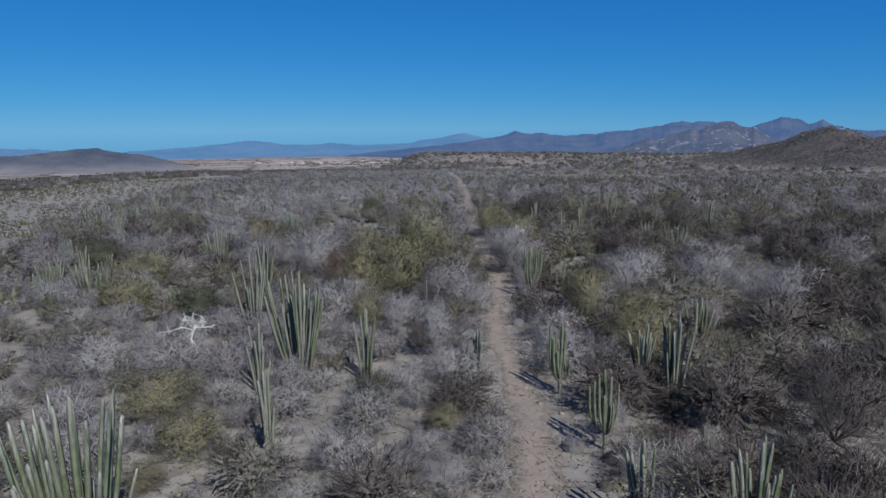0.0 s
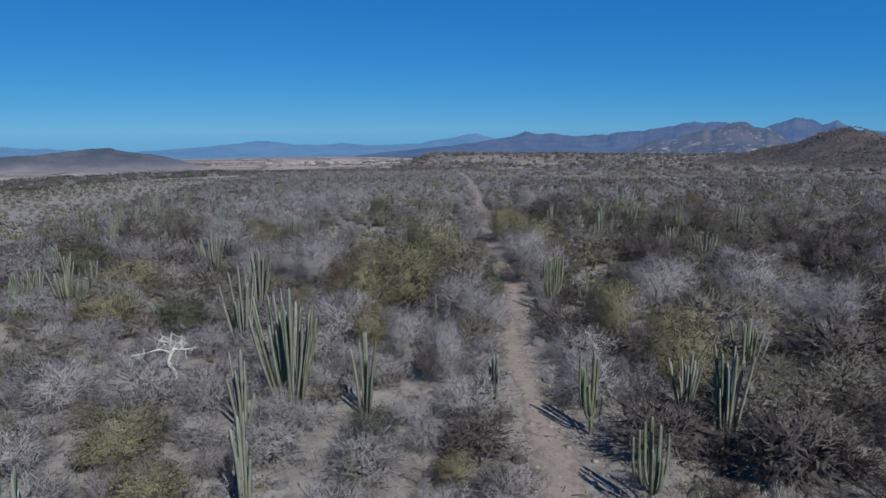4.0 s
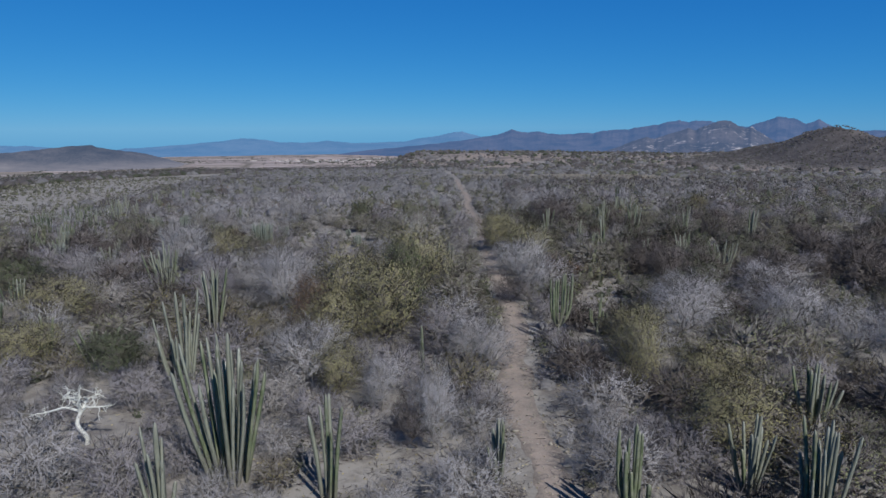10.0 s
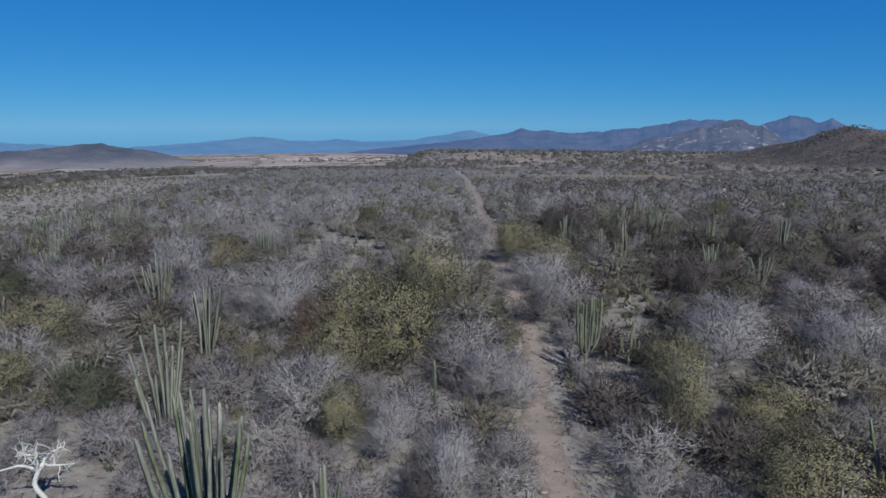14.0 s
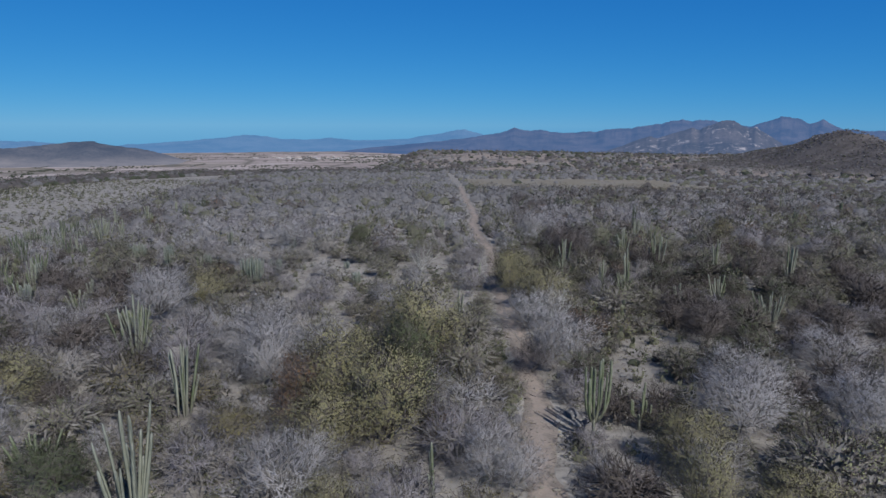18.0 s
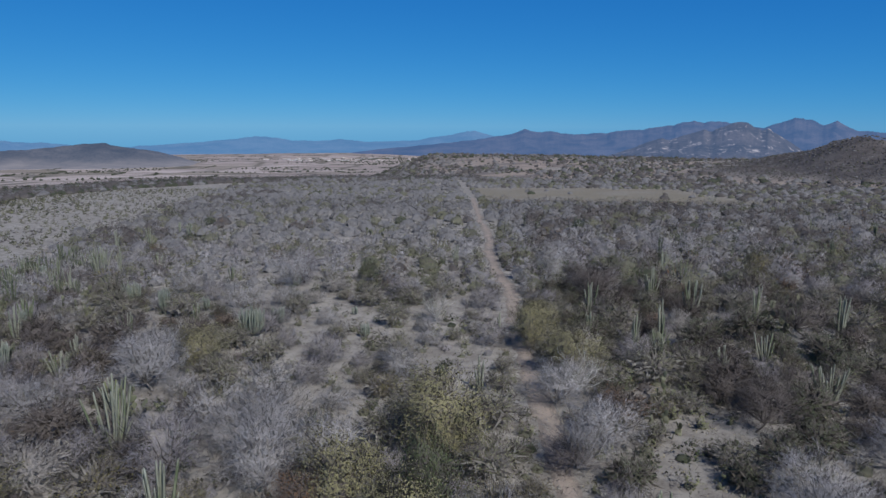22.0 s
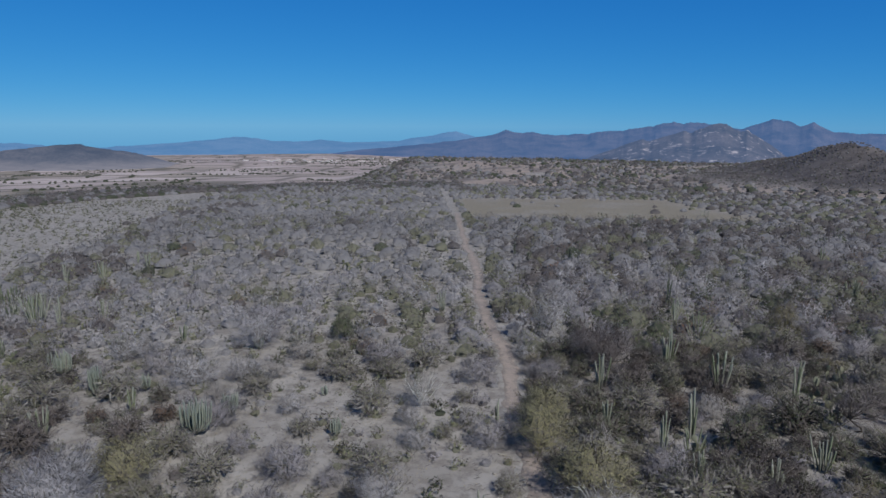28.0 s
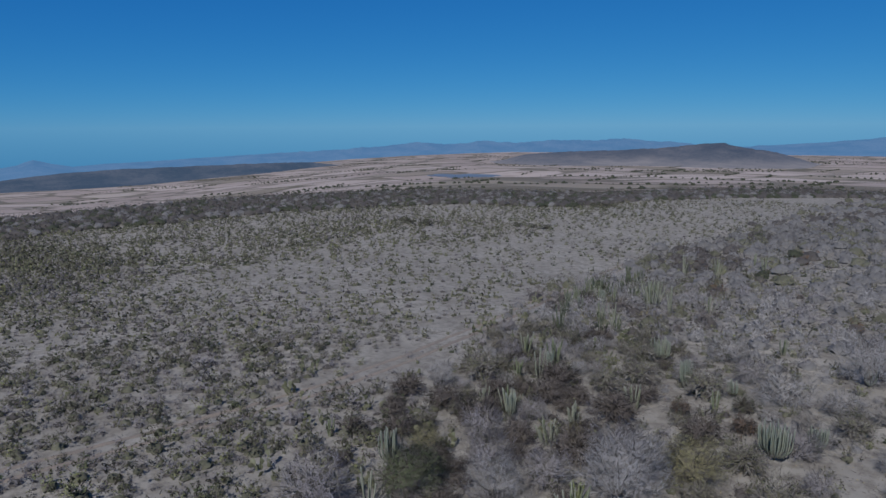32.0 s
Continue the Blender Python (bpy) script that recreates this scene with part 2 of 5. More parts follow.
def plant_mat(name, dark, light, island=True, rough=0.85, tip=None, cap=0.25, vary=(0.05, 1.0)):
    """Colour that varies from plant to plant and from twig to twig, with fine grain."""
    m, nt, links, b = node_mat(name, rough)
    info = nt.new("ShaderNodeObjectInfo")
    geo = nt.new("ShaderNodeNewGeometry")
    tex = nt.new("ShaderNodeTexCoord")
    f = geo.outputs["Random Per Island"] if island else info.outputs["Random"]
    big = noise_node(nt, links, geo.outputs["Position"], 0.35, 2)
    fine = noise_node(nt, links, tex.outputs["Object"], 14.0, 3)
    col = mix_rgb(nt, links, stretch(nt, links, f, 0.0, 1.0, *vary), dark, light)
    deep = tuple(0.75 * v for v in dark)
    col = mix_rgb(nt, links, stretch(nt, links, big, 0.34, 0.58, 0.15, 1.0), deep, col) if island else col
    mottle = noise_node(nt, links, geo.outputs["Position"], 3.2, 4, 0.7)
    col = mix_rgb(nt, links, stretch(nt, links, mottle, 0.45, 0.62, 0.0, 0.6), col, deep) if island else col
    huge = noise_node(nt, links, geo.outputs["Position"], 0.09, 2)
    col = mix_rgb(nt, links, stretch(nt, links, huge, 0.4, 0.62, 0.0, 0.3), col, light)
    col = mix_rgb(nt, links, stretch(nt, links, fine, 0.3, 0.7, 0.0, 0.35), col, light)
    if tip:
        sep = nt.new("ShaderNodeSeparateXYZ")
        links.new(tex.outputs["Object"], sep.inputs[0])
        col = mix_rgb(nt, links, stretch(nt, links, sep.outputs["Z"], 0.8, 0.97, 0.0, 0.4), col, tip)
        col = mix_rgb(nt, links, stretch(nt, links, sep.outputs["Z"], 0.955, 0.985, 0.0, cap), col, (0.62, 0.61, 0.56))
        if cap > 0.5:
            col = mix_rgb(nt, links, stretch(nt, links, sep.outputs["Z"], 0.72, 0.96, 0.0, 0.55), col, (0.5, 0.5, 0.45))
        long = nt.new("ShaderNodeMapping")
        long.inputs["Scale"].default_value = (60, 60, 4)
        links.new(tex.outputs["Object"], long.inputs["Vector"])
        streak = noise_node(nt, links, long.outputs["Vector"], 1.0, 4, 0.7)
        col = mix_rgb(nt, links, stretch(nt, links, streak, 0.42, 0.62, 0.0, 0.8), col, tuple(0.6 * v for v in dark))
        scar = noise_node(nt, links, tex.outputs["Object"], 5.0, 5, 0.7)
        col = mix_rgb(nt, links, stretch(nt, links, scar, 0.44, 0.62, 0.0, 0.65), col, (0.27, 0.275, 0.21))
        foot = stretch(nt, links, sep.outputs["Z"], 0.02, 0.35, 0.55, 0.0)
        col = mix_rgb(nt, links, foot, col, (0.22, 0.20, 0.17))
    links.new(col, b.inputs["Base Color"])
    return m


MAT = {
    "bark_grey": plant_mat("bark_grey", (0.139, 0.127, 0.113), (0.277, 0.265, 0.235)),
    "bark_white": plant_mat("bark_white", (0.508, 0.51, 0.451), (0.739, 0.755, 0.687)),
    "bark_pale": plant_mat("bark_pale", (0.22, 0.205, 0.185), (0.40, 0.375, 0.34)),
    "bark_dark": plant_mat("bark_dark", (0.056, 0.049, 0.043), (0.129, 0.113, 0.094)),
    "twig_grey": plant_mat("twig_grey", (0.21, 0.204, 0.205), (0.41, 0.4, 0.4)),
    "twig_brown": plant_mat("twig_brown", (0.082, 0.071, 0.065), (0.16, 0.139, 0.129)),
    "twig_purple": plant_mat("twig_purple", (0.16, 0.15, 0.158), (0.32, 0.303, 0.315)),
    # mass tones: solid crown hulls, the shade between close twigs put into the colour
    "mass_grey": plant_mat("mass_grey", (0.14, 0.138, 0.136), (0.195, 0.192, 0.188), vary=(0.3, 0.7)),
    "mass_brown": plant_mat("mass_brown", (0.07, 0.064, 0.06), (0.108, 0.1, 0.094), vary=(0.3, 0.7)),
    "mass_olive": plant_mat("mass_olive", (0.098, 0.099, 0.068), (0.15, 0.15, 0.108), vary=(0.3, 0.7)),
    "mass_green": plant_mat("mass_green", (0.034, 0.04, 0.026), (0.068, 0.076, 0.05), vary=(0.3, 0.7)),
    "twig_far": plant_mat("twig_far", (0.16, 0.156, 0.155), (0.25, 0.244, 0.242), vary=(0.2, 0.8)),
    "twig_pale": plant_mat("twig_pale", (0.22, 0.207, 0.19), (0.36, 0.342, 0.318)),
    "leaf_canopy": plant_mat("leaf_canopy", (0.178, 0.17, 0.088), (0.312, 0.295, 0.155)),
    "leaf_olive": plant_mat("leaf_olive", (0.13, 0.143, 0.07), (0.245, 0.258, 0.135)),
    "leaf_dull": plant_mat("leaf_dull", (0.075, 0.078, 0.05), (0.155, 0.158, 0.105)),
    "leaf_green": plant_mat("leaf_green", (0.05, 0.068, 0.031), (0.12, 0.146, 0.072)),
    "leaf_yellow": plant_mat("leaf_yellow", (0.125, 0.112, 0.04), (0.25, 0.228, 0.09)),
    "leaf_rust": plant_mat("leaf_rust", (0.111, 0.059, 0.028), (0.24, 0.137, 0.066)),
    "straw": plant_mat("straw", (0.277, 0.235, 0.132), (0.462, 0.412, 0.254)),
    "cactus_green": plant_mat("cactus_green", (0.092, 0.126, 0.063), (0.193, 0.231, 0.130), False, 0.6, (0.378, 0.363, 0.302)),
    "cactus_tipped": plant_mat("cactus_tipped", (0.092, 0.126, 0.063), (0.193, 0.231, 0.130), False, 0.6, (0.378, 0.363, 0.302), 0.95),
    "cactus_grey": plant_mat("cactus_grey", (0.164, 0.181, 0.131), (0.317, 0.338, 0.268), False, 0.7, (0.389, 0.402, 0.357)),
    "cactus_blue": plant_mat("cactus_blue", (0.135, 0.17, 0.135), (0.255, 0.295, 0.25), False, 0.65, (0.42, 0.43, 0.39)),
    "cactus_yellow": plant_mat("cactus_yellow", (0.148, 0.186, 0.056), (0.25, 0.284, 0.122), False, 0.6, (0.351, 0.372, 0.244)),
    # cactus_dark: cactus green with the shade on the stems put into the colour
    "cactus_dark": plant_mat("cactus_dark", (0.033, 0.049, 0.028), (0.083, 0.108, 0.062), False, 0.6, (0.231, 0.245, 0.188)),
    "pad_green": plant_mat("pad_green", (0.074, 0.086, 0.05), (0.179, 0.181, 0.118), False, 0.55),
    "stone": plant_mat("stone", (0.204, 0.186, 0.156), (0.389, 0.363, 0.301)),
}


def ground_mat():
    m, nt, links, b = node_mat("dry_earth", 0.95)
    geo = nt.new("ShaderNodeNewGeometry")
    pos = geo.outputs["Position"]
    zone = nt.new("ShaderNodeVertexColor")
    zone.layer_name = "zone"
    sep = nt.new("ShaderNodeSeparateColor")
    links.new(zone.outputs["Color"], sep.inputs[0])
    broad = noise_node(nt, links, pos, 0.12, 4)
    mid = noise_node(nt, links, pos, 0.9, 5, 0.7)
    fine = noise_node(nt, links, pos, 9.0, 4, 0.75)
    col = mix_rgb(nt, links, stretch(nt, links, broad, 0.35, 0.65), (0.236, 0.222, 0.2), (0.338, 0.322, 0.29))
    col = mix_rgb(nt, links, stretch(nt, links, mid, 0.45, 0.60), col, (0.165, 0.15, 0.133))
    col = mix_rgb(nt, links, stretch(nt, links, fine, 0.35, 0.75, 0.0, 0.6), col, (0.305, 0.285, 0.238))
    # dry meadow
    grass = mix_rgb(nt, links, stretch(nt, links, mid, 0.35, 0.7), (0.24, 0.21, 0.152), (0.165, 0.15, 0.112))
    beyond = nt.new("ShaderNodeSeparateXYZ")
    links.new(pos, beyond.inputs[0])
    straw = mix_rgb(nt, links, stretch(nt, links, broad, 0.35, 0.65), (0.21, 0.175, 0.148), (0.33, 0.272, 0.222))
    grass = mix_rgb(nt, links, stretch(nt, links, beyond.outputs["Y"], 308, 326), grass, straw)
    col = mix_rgb(nt, links, sep.outputs[0], col, grass)
    # ploughed and stubble fields of the valley
    vor = nt.new("ShaderNodeTexVoronoi")
    vor.distance = "CHEBYCHEV"
    vor.inputs["Scale"].default_value = 0.0055
    vor.inputs["Randomness"].default_value = 0.75
    links.new(pos, vor.inputs["Vector"])
    vsep = nt.new("ShaderNodeSeparateColor")
    links.new(vor.outputs["Color"], vsep.inputs[0])
    field = mix_rgb(nt, links, vsep.outputs[0], (0.31, 0.258, 0.232), (0.45, 0.385, 0.35))
    field = mix_rgb(nt, links, stretch(nt, links, vsep.outputs[1], 0.7, 0.95, 0, 0.6), field, (0.185, 0.167, 0.113))
    patch = noise_node(nt, links, pos, 0.012, 5)
    field = mix_rgb(nt, links, stretch(nt, links, patch, 0.52, 0.68, 0, 0.6), field, (0.19, 0.163, 0.135))
    edge = nt.new("ShaderNodeTexVoronoi")
    edge.feature, edge.distance = "F2", "CHEBYCHEV"
    edge.inputs["Scale"].default_value, edge.inputs["Randomness"].default_value = 0.0055, 0.75
    links.new(pos, edge.inputs["Vector"])
    gap = nt.new("ShaderNodeMath")
    gap.operation = "SUBTRACT"
    links.new(edge.outputs["Distance"], gap.inputs[0])
    links.new(vor.outputs["Distance"], gap.inputs[1])
    field = mix_rgb(nt, links, stretch(nt, links, gap.outputs[0], 0.07, 0.13, 0.7, 0.0), field, (0.09, 0.085, 0.055))
    col = mix_rgb(nt, links, sep.outputs[2], col, field)
    # rock and thin brush on the hills
    rock = mix_rgb(nt, links, stretch(nt, links, noise_node(nt, links, pos, 0.09, 6, 0.7), 0.42, 0.6), (0.07, 0.063, 0.06), (0.118, 0.106, 0.098))
    col = mix_rgb(nt, links, sep.outputs[1], col, rock)
    links.new(col, b.inputs["Base Color"])
    bump = nt.new("ShaderNodeBump")
    bump.inputs["Strength"].default_value, bump.inputs["Distance"].default_value = 0.6, 0.06
    links.new(fine, bump.inputs["Height"])
    links.new(bump.outputs["Normal"], b.inputs["Normal"])
    return m


def track_mat(name="trodden_earth", gain=1.0):
    m, nt, links, b = node_mat(name, 0.95)
    geo = nt.new("ShaderNodeNewGeometry")
    pos = geo.outputs["Position"]
    broad, fine = noise_node(nt, links, pos, 0.5, 5, 0.65), noise_node(nt, links, pos, 7.0, 5, 0.75)
    col = mix_rgb(nt, links, stretch(nt, links, broad, 0.35, 0.68), tuple(gain * v for v in (0.335, 0.274, 0.224)), tuple(gain * v for v in (0.215, 0.182, 0.155)))
    col = mix_rgb(nt, links, stretch(nt, links, fine, 0.4, 0.75, 0, 0.6), col, tuple(gain * v for v in (0.37, 0.335, 0.285)))
    rim = nt.new("ShaderNodeAttribute")
    rim.attribute_name = "rim"
    ragged = nt.new("ShaderNodeMath")
    ragged.operation = "ADD"
    links.new(rim.outputs["Fac"], ragged.inputs[0])
    links.new(stretch(nt, links, noise_node(nt, links, pos, 1.6, 5, 0.7), 0.3, 0.7, -0.7, 0.7), ragged.inputs[1])
    soil = mix_rgb(nt, links, stretch(nt, links, fine, 0.35, 0.75), (0.172, 0.149, 0.126), (0.285, 0.25, 0.21))
    col = mix_rgb(nt, links, stretch(nt, links, ragged.outputs[0], 0.3, 0.8), col, soil)
    links.new(col, b.inputs["Base Color"])
    bump = nt.new("ShaderNodeBump")
    bump.inputs["Strength"].default_value, bump.inputs["Distance"].default_value = 0.7, 0.05
    links.new(fine, bump.inputs["Height"])
    links.new(bump.outputs["Normal"], b.inputs["Normal"])
    return m


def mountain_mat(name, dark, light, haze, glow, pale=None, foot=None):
    """A far backdrop: bare slopes with gullies, their blue haze painted on as emitted colour."""
    m, nt, links, b = node_mat(name, 1.0)
    geo = nt.new("ShaderNodeNewGeometry")
    pos = geo.outputs["Position"]
    n1, n2 = noise_node(nt, links, pos, 0.006, 6, 0.65), noise_node(nt, links, pos, 0.03, 5, 0.7)
    col = mix_rgb(nt, links, stretch(nt, links, n1, 0.4, 0.62), dark, light)
    col = mix_rgb(nt, links, stretch(nt, links, n2, 0.55, 0.7, 0, 0.5), col, light)
    spots = noise_node(nt, links, pos, 0.11, 4, 0.75)
    col = mix_rgb(nt, links, stretch(nt, links, spots, 0.5, 0.6, 0, 0.55), col, tuple(0.55 * v for v in dark))
    if pale:
        cliff = noise_node(nt, links, pos, 0.03, 5, 0.75)
        col = mix_rgb(nt, links, stretch(nt, links, cliff, 0.57, 0.63, 0, 0.85), col, pale)
    if foot:
        # fields reach up the lower slopes
        sep = nt.new("ShaderNodeSeparateXYZ")
        links.new(pos, sep.inputs[0])
        up = nt.new("ShaderNodeMath")
        up.operation = "ADD"
        links.new(sep.outputs["Z"], up.inputs[0])
        links.new(stretch(nt, links, n1, 0.3, 0.7, -22, 22), up.inputs[1])
        col = mix_rgb(nt, links, stretch(nt, links, up.outputs[0], foot[0], foot[1], 0.8, 0.0), col, (0.24, 0.2, 0.165))
    links.new(col, b.inputs["Base Color"])
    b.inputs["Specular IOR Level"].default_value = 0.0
    # the slopes themselves give off the haze's colour; no air is modelled
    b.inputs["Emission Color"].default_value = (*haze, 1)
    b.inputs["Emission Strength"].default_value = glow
    return m


# ---- mesh helpers ----
def tri_mesh(name, verts, tris, mats, index=None, smooth=False, normals=None):
    """A mesh from arrays of corners and triangles."""
    me = bpy.data.meshes.new(name)
    verts, tris = np.asarray(verts, np.float32), np.asarray(tris, np.int32)
    me.vertices.add(len(verts))
    me.vertices.foreach_set("co", verts.ravel())
    me.loops.add(3 * len(tris))
    me.loops.foreach_set("vertex_index", tris.ravel())
    me.polygons.add(len(tris))
    me.polygons.foreach_set("loop_start", np.arange(0, 3 * len(tris), 3, dtype=np.int32))
    if index is not None:
        me.polygons.foreach_set("material_index", np.asarray(index, np.int32))
    if smooth:
        me.polygons.foreach_set("use_smooth", np.ones(len(tris), bool))
    for mt in mats if isinstance(mats, (list, tuple)) else [mats]:
        me.materials.append(mt)
    me.update(calc_edges=True)
    if normals is not None:
        me.attributes.new("custom_normal", "FLOAT_VECTOR", "POINT").data.foreach_set("vector", np.asarray(normals, np.float32).ravel())
    return me


def grid_tris(rows, cols, wrap=False):
    i, j = np.meshgrid(np.arange(rows - 1), np.arange(cols if wrap else cols - 1), indexing="ij")
    a, b = i * cols + j, i * cols + (j + 1) % cols
    c, d = a + cols, b + cols
    return np.concatenate([np.stack([a, b, d], -1).reshape(-1, 3), np.stack([a, d, c], -1).reshape(-1, 3)])


def part(name, me, parent, label="", m=None):
    ob = new(name, me)
    ob.parent = parent
    if m is not None:
        ob.matrix_basis = m
    return tagged(ob, label)


def root(name, m, label, category, group=""):
    ob = new(name)
    ob.empty_display_size = 0.3
    ob.matrix_basis = m
    return tagged(ob, label, category, group)


# ---- ground ----
def build_ground():
    az = np.radians(np.concatenate([np.arange(-100, 55, 0.5), np.arange(55, 260, 5.0)]))
    r = np.concatenate([np.arange(0.5, 60, 1.5), 60 * 1.028 ** np.arange(0, 160)])
    r = np.concatenate([r[r < 4750], [4800]])
    rr, aa = np.meshgrid(r, az, indexing="ij")
    x, y = rr * np.sin(aa), rr * np.cos(aa)
    z = height(x, y)
    verts = np.stack([x, y, z], -1).reshape(-1, 3)
    tris = grid_tris(len(r), len(az), True)
    verts = np.concatenate([verts, [[0, 0, float(height(0, 0))]]])
    n = len(az)
    k = np.arange(n)
    tris = np.concatenate([tris, np.stack([np.full(n, len(verts) - 1), (k + 1) % n, k], -1)])[:, ::-1]
    me = tri_mesh("ground", verts, tris, ground_mat(), smooth=True)
    x, y, z = verts.T
    deg, dist = np.degrees(np.arctan2(x, y)), np.hypot(x, y)
    past = dist - rim_at(deg)
    ragged = 14 * (fractal(x, y, 25, 45, 3) - 0.5)
    meadow = ramp(y + ragged, MEADOW[0] - 4, MEADOW[0] + 4) * (1 - ramp(y + ragged, MEADOW[1] - 6, MEADOW[1] + 6)) * ramp(x + 0.3 * ragged, MEADOW[2] - 3, MEADOW[2] + 3) * (1 - ramp(x + ragged, MEADOW[3] - 8, MEADOW[3] + 8))
    knoll = ramp(hill_rise(x, y), 3, 8)
    beyond = ramp(deg, -7, -2) * ramp(past, 15, 45)
    hill = np.maximum(0.7 * beyond * ramp(fractal(x, y, 26, 41, 3), 0.52, 0.6), knoll)
    fields = ramp(past, 60, 160) * (1 - ramp(deg, -7, -1) * (1 - ramp(past, 520, 760))) * (1 - knoll)
    meadow = np.maximum(meadow * (0.6 + 0.4 * ramp(fractal(x, y, 12, 43, 2), 0.3, 0.6)), 0.9 * beyond * (1 - knoll) * ramp(fractal(x, y, 30, 47, 3), 0.2, 0.4))
    col = me.color_attributes.new("zone", "FLOAT_COLOR", "POINT")
    col.data.foreach_set("color", np.stack([meadow, hill * (1 - fields), fields, np.ones_like(x)], -1).astype(np.float32).ravel())
    tagged(new("ground", me), "dry greyish-tan earth with leaf litter, dry grass and far fields", "ground", kind="structure")


def strip(name, label, category, xs, ys, halves, lift, material, seed):
    """A ragged strip of trodden earth that lies on the ground."""
    across = np.linspace(-1, 1, 9)
    tx, ty = np.gradient(xs), np.gradient(ys)
    norm = np.hypot(tx, ty)
    nx, ny = ty / norm, -tx / norm
    left = halves * (0.35 + 1.25 * fractal(xs + 900, ys, 1.3, seed, 3))
    right = halves * (0.35 + 1.25 * fractal(xs - 900, ys, 1.6, seed + 5, 3))
    off = np.where(across[None] < 0, across[None] * left[:, None], across[None] * right[:, None])
    x, y = xs[:, None] + nx[:, None] * off, ys[:, None] + ny[:, None] * off
    z = height(x, y) + lift - 0.06 * np.abs(across[None]) ** 6
    me = tri_mesh(name, np.stack([x, y, z], -1).reshape(-1, 3), grid_tris(len(xs), 9)[:, ::-1], material, smooth=True)
    me.attributes.new("rim", "FLOAT", "POINT").data.foreach_set("value", np.repeat(np.abs(across)[None], len(xs), 0).astype(np.float32).ravel())
    tagged(new(name, me), label, category, kind="structure")


build_ground()
EARTH, OLD_RUT = track_mat(), track_mat("old_rut", 0.86)
ys = np.arange(-25, 232, 0.4)
strip("dirt_track", "narrow pale dirt track trodden through the scrub", "track", track_x(ys), ys, TRACK_W * (0.8 + 0.25 * (1 - ramp(ys, 20, 46))), 0.035, EARTH, 51)
ys = np.arange(18, 150, 0.8)
for side in (-0.85, 0.85):
    strip("wheel_rut", "faint pale wheel rut along the clearing's edge", "track", rut_x(ys) + side * 0.9, ys, np.full(len(ys), 0.34), 0.03, OLD_RUT, 57 + int(side * 4))


# ---- mountains ----
def range_mesh(name, az0, az1, near, far, base, crest, rough, material, label, seed):
    """A range of mountains. crest: degrees of height over the plain, by degrees of bearing."""
    az = np.linspace(az0, az1, int((az1 - az0) * 14) + 2)
    v = np.linspace(0, 1.25, 44)
    top = np.interp(az, [c[0] for c in crest], [c[1] for c in crest])
    vv, aa = np.meshgrid(v, az, indexing="ij")
    dist = near + (far - near) * np.minimum(vv, 1.2)
    x, y = dist * np.sin(np.radians(aa)), dist * np.cos(np.radians(aa))
    peak = 11 + far * np.tan(np.radians(top))[None]
    shape = np.where(vv <= 1, ramp(vv, -0.25, 1.1) ** 1.3 / ramp(1.0, -0.25, 1.1) ** 1.3, 1 - 2.2 * (vv - 1))
    shape = np.where(vv <= 0, 0.0, shape)
    across = dist * np.radians(aa)
    warp = 160 * (fractal(across, dist, 500, seed + 8, 3) - 0.5)
    ridge = (1 - np.abs(2 * value_noise(across + warp, dist * 0.25, 430, seed) - 1)) * 0.6 + 0.28 * (1 - np.abs(2 * value_noise(across + warp, dist * 0.4, 170, seed + 1) - 1)) + 0.12 * (1 - np.abs(2 * value_noise(across - warp, dist, 75, seed + 2) - 1))
    wob = 1 - rough * (1 - ridge) * np.clip(1.02 - vv, 0, 1) ** 0.7 * 1.5
    crag = 0.10 * (fractal(aa * 10, aa * 0, 9.0, seed + 3, 4) - 0.5) + 0.05 * (fractal(aa * 10, vv * 9, 2.5, seed + 4, 3) - 0.5)
    wob = wob * (1 + crag * (vv > 0.3))
    z = base + (peak - base) * shape * wob
    z = np.where(vv <= 0, base - 40, z)
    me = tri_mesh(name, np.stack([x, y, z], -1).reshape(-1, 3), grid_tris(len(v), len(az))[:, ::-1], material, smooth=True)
    tagged(new(name, me), label, "mountain", kind="structure")

# last colour of each: the haze that the slopes emit
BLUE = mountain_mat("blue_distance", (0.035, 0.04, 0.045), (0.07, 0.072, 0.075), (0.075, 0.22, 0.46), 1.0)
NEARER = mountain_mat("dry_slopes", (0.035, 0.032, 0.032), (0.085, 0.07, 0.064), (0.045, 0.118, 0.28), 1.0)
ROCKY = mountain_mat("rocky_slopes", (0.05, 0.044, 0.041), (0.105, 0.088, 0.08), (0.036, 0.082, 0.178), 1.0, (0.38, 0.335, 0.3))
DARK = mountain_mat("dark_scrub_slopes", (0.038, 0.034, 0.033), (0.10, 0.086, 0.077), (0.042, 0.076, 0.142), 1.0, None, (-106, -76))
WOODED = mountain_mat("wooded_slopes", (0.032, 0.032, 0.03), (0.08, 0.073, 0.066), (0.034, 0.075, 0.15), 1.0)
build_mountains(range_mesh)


# ---- plants: branch skeletons and their meshes ----
def tube(points, r0, r1, sides=4):
    """A tapered bent limb."""
    p = np.asarray(points, float)
    n = len(p)
    d = np.gradient(p, axis=0)
    d /= np.linalg.norm(d, axis=1, keepdims=True) + 1e-9
    ref = np.array([0.31, 0.95, 0.1])
    u = np.cross(d, ref)
    u /= np.linalg.norm(u, axis=1, keepdims=True) + 1e-9
    w = np.cross(d, u)
    rad = np.linspace(r0, r1, n)[:, None, None]
    a = np.arange(sides) * 2 * np.pi / sides
    ring = p[:, None] + rad * (np.cos(a)[None, :, None] * u[:, None] + np.sin(a)[None, :, None] * w[:, None])
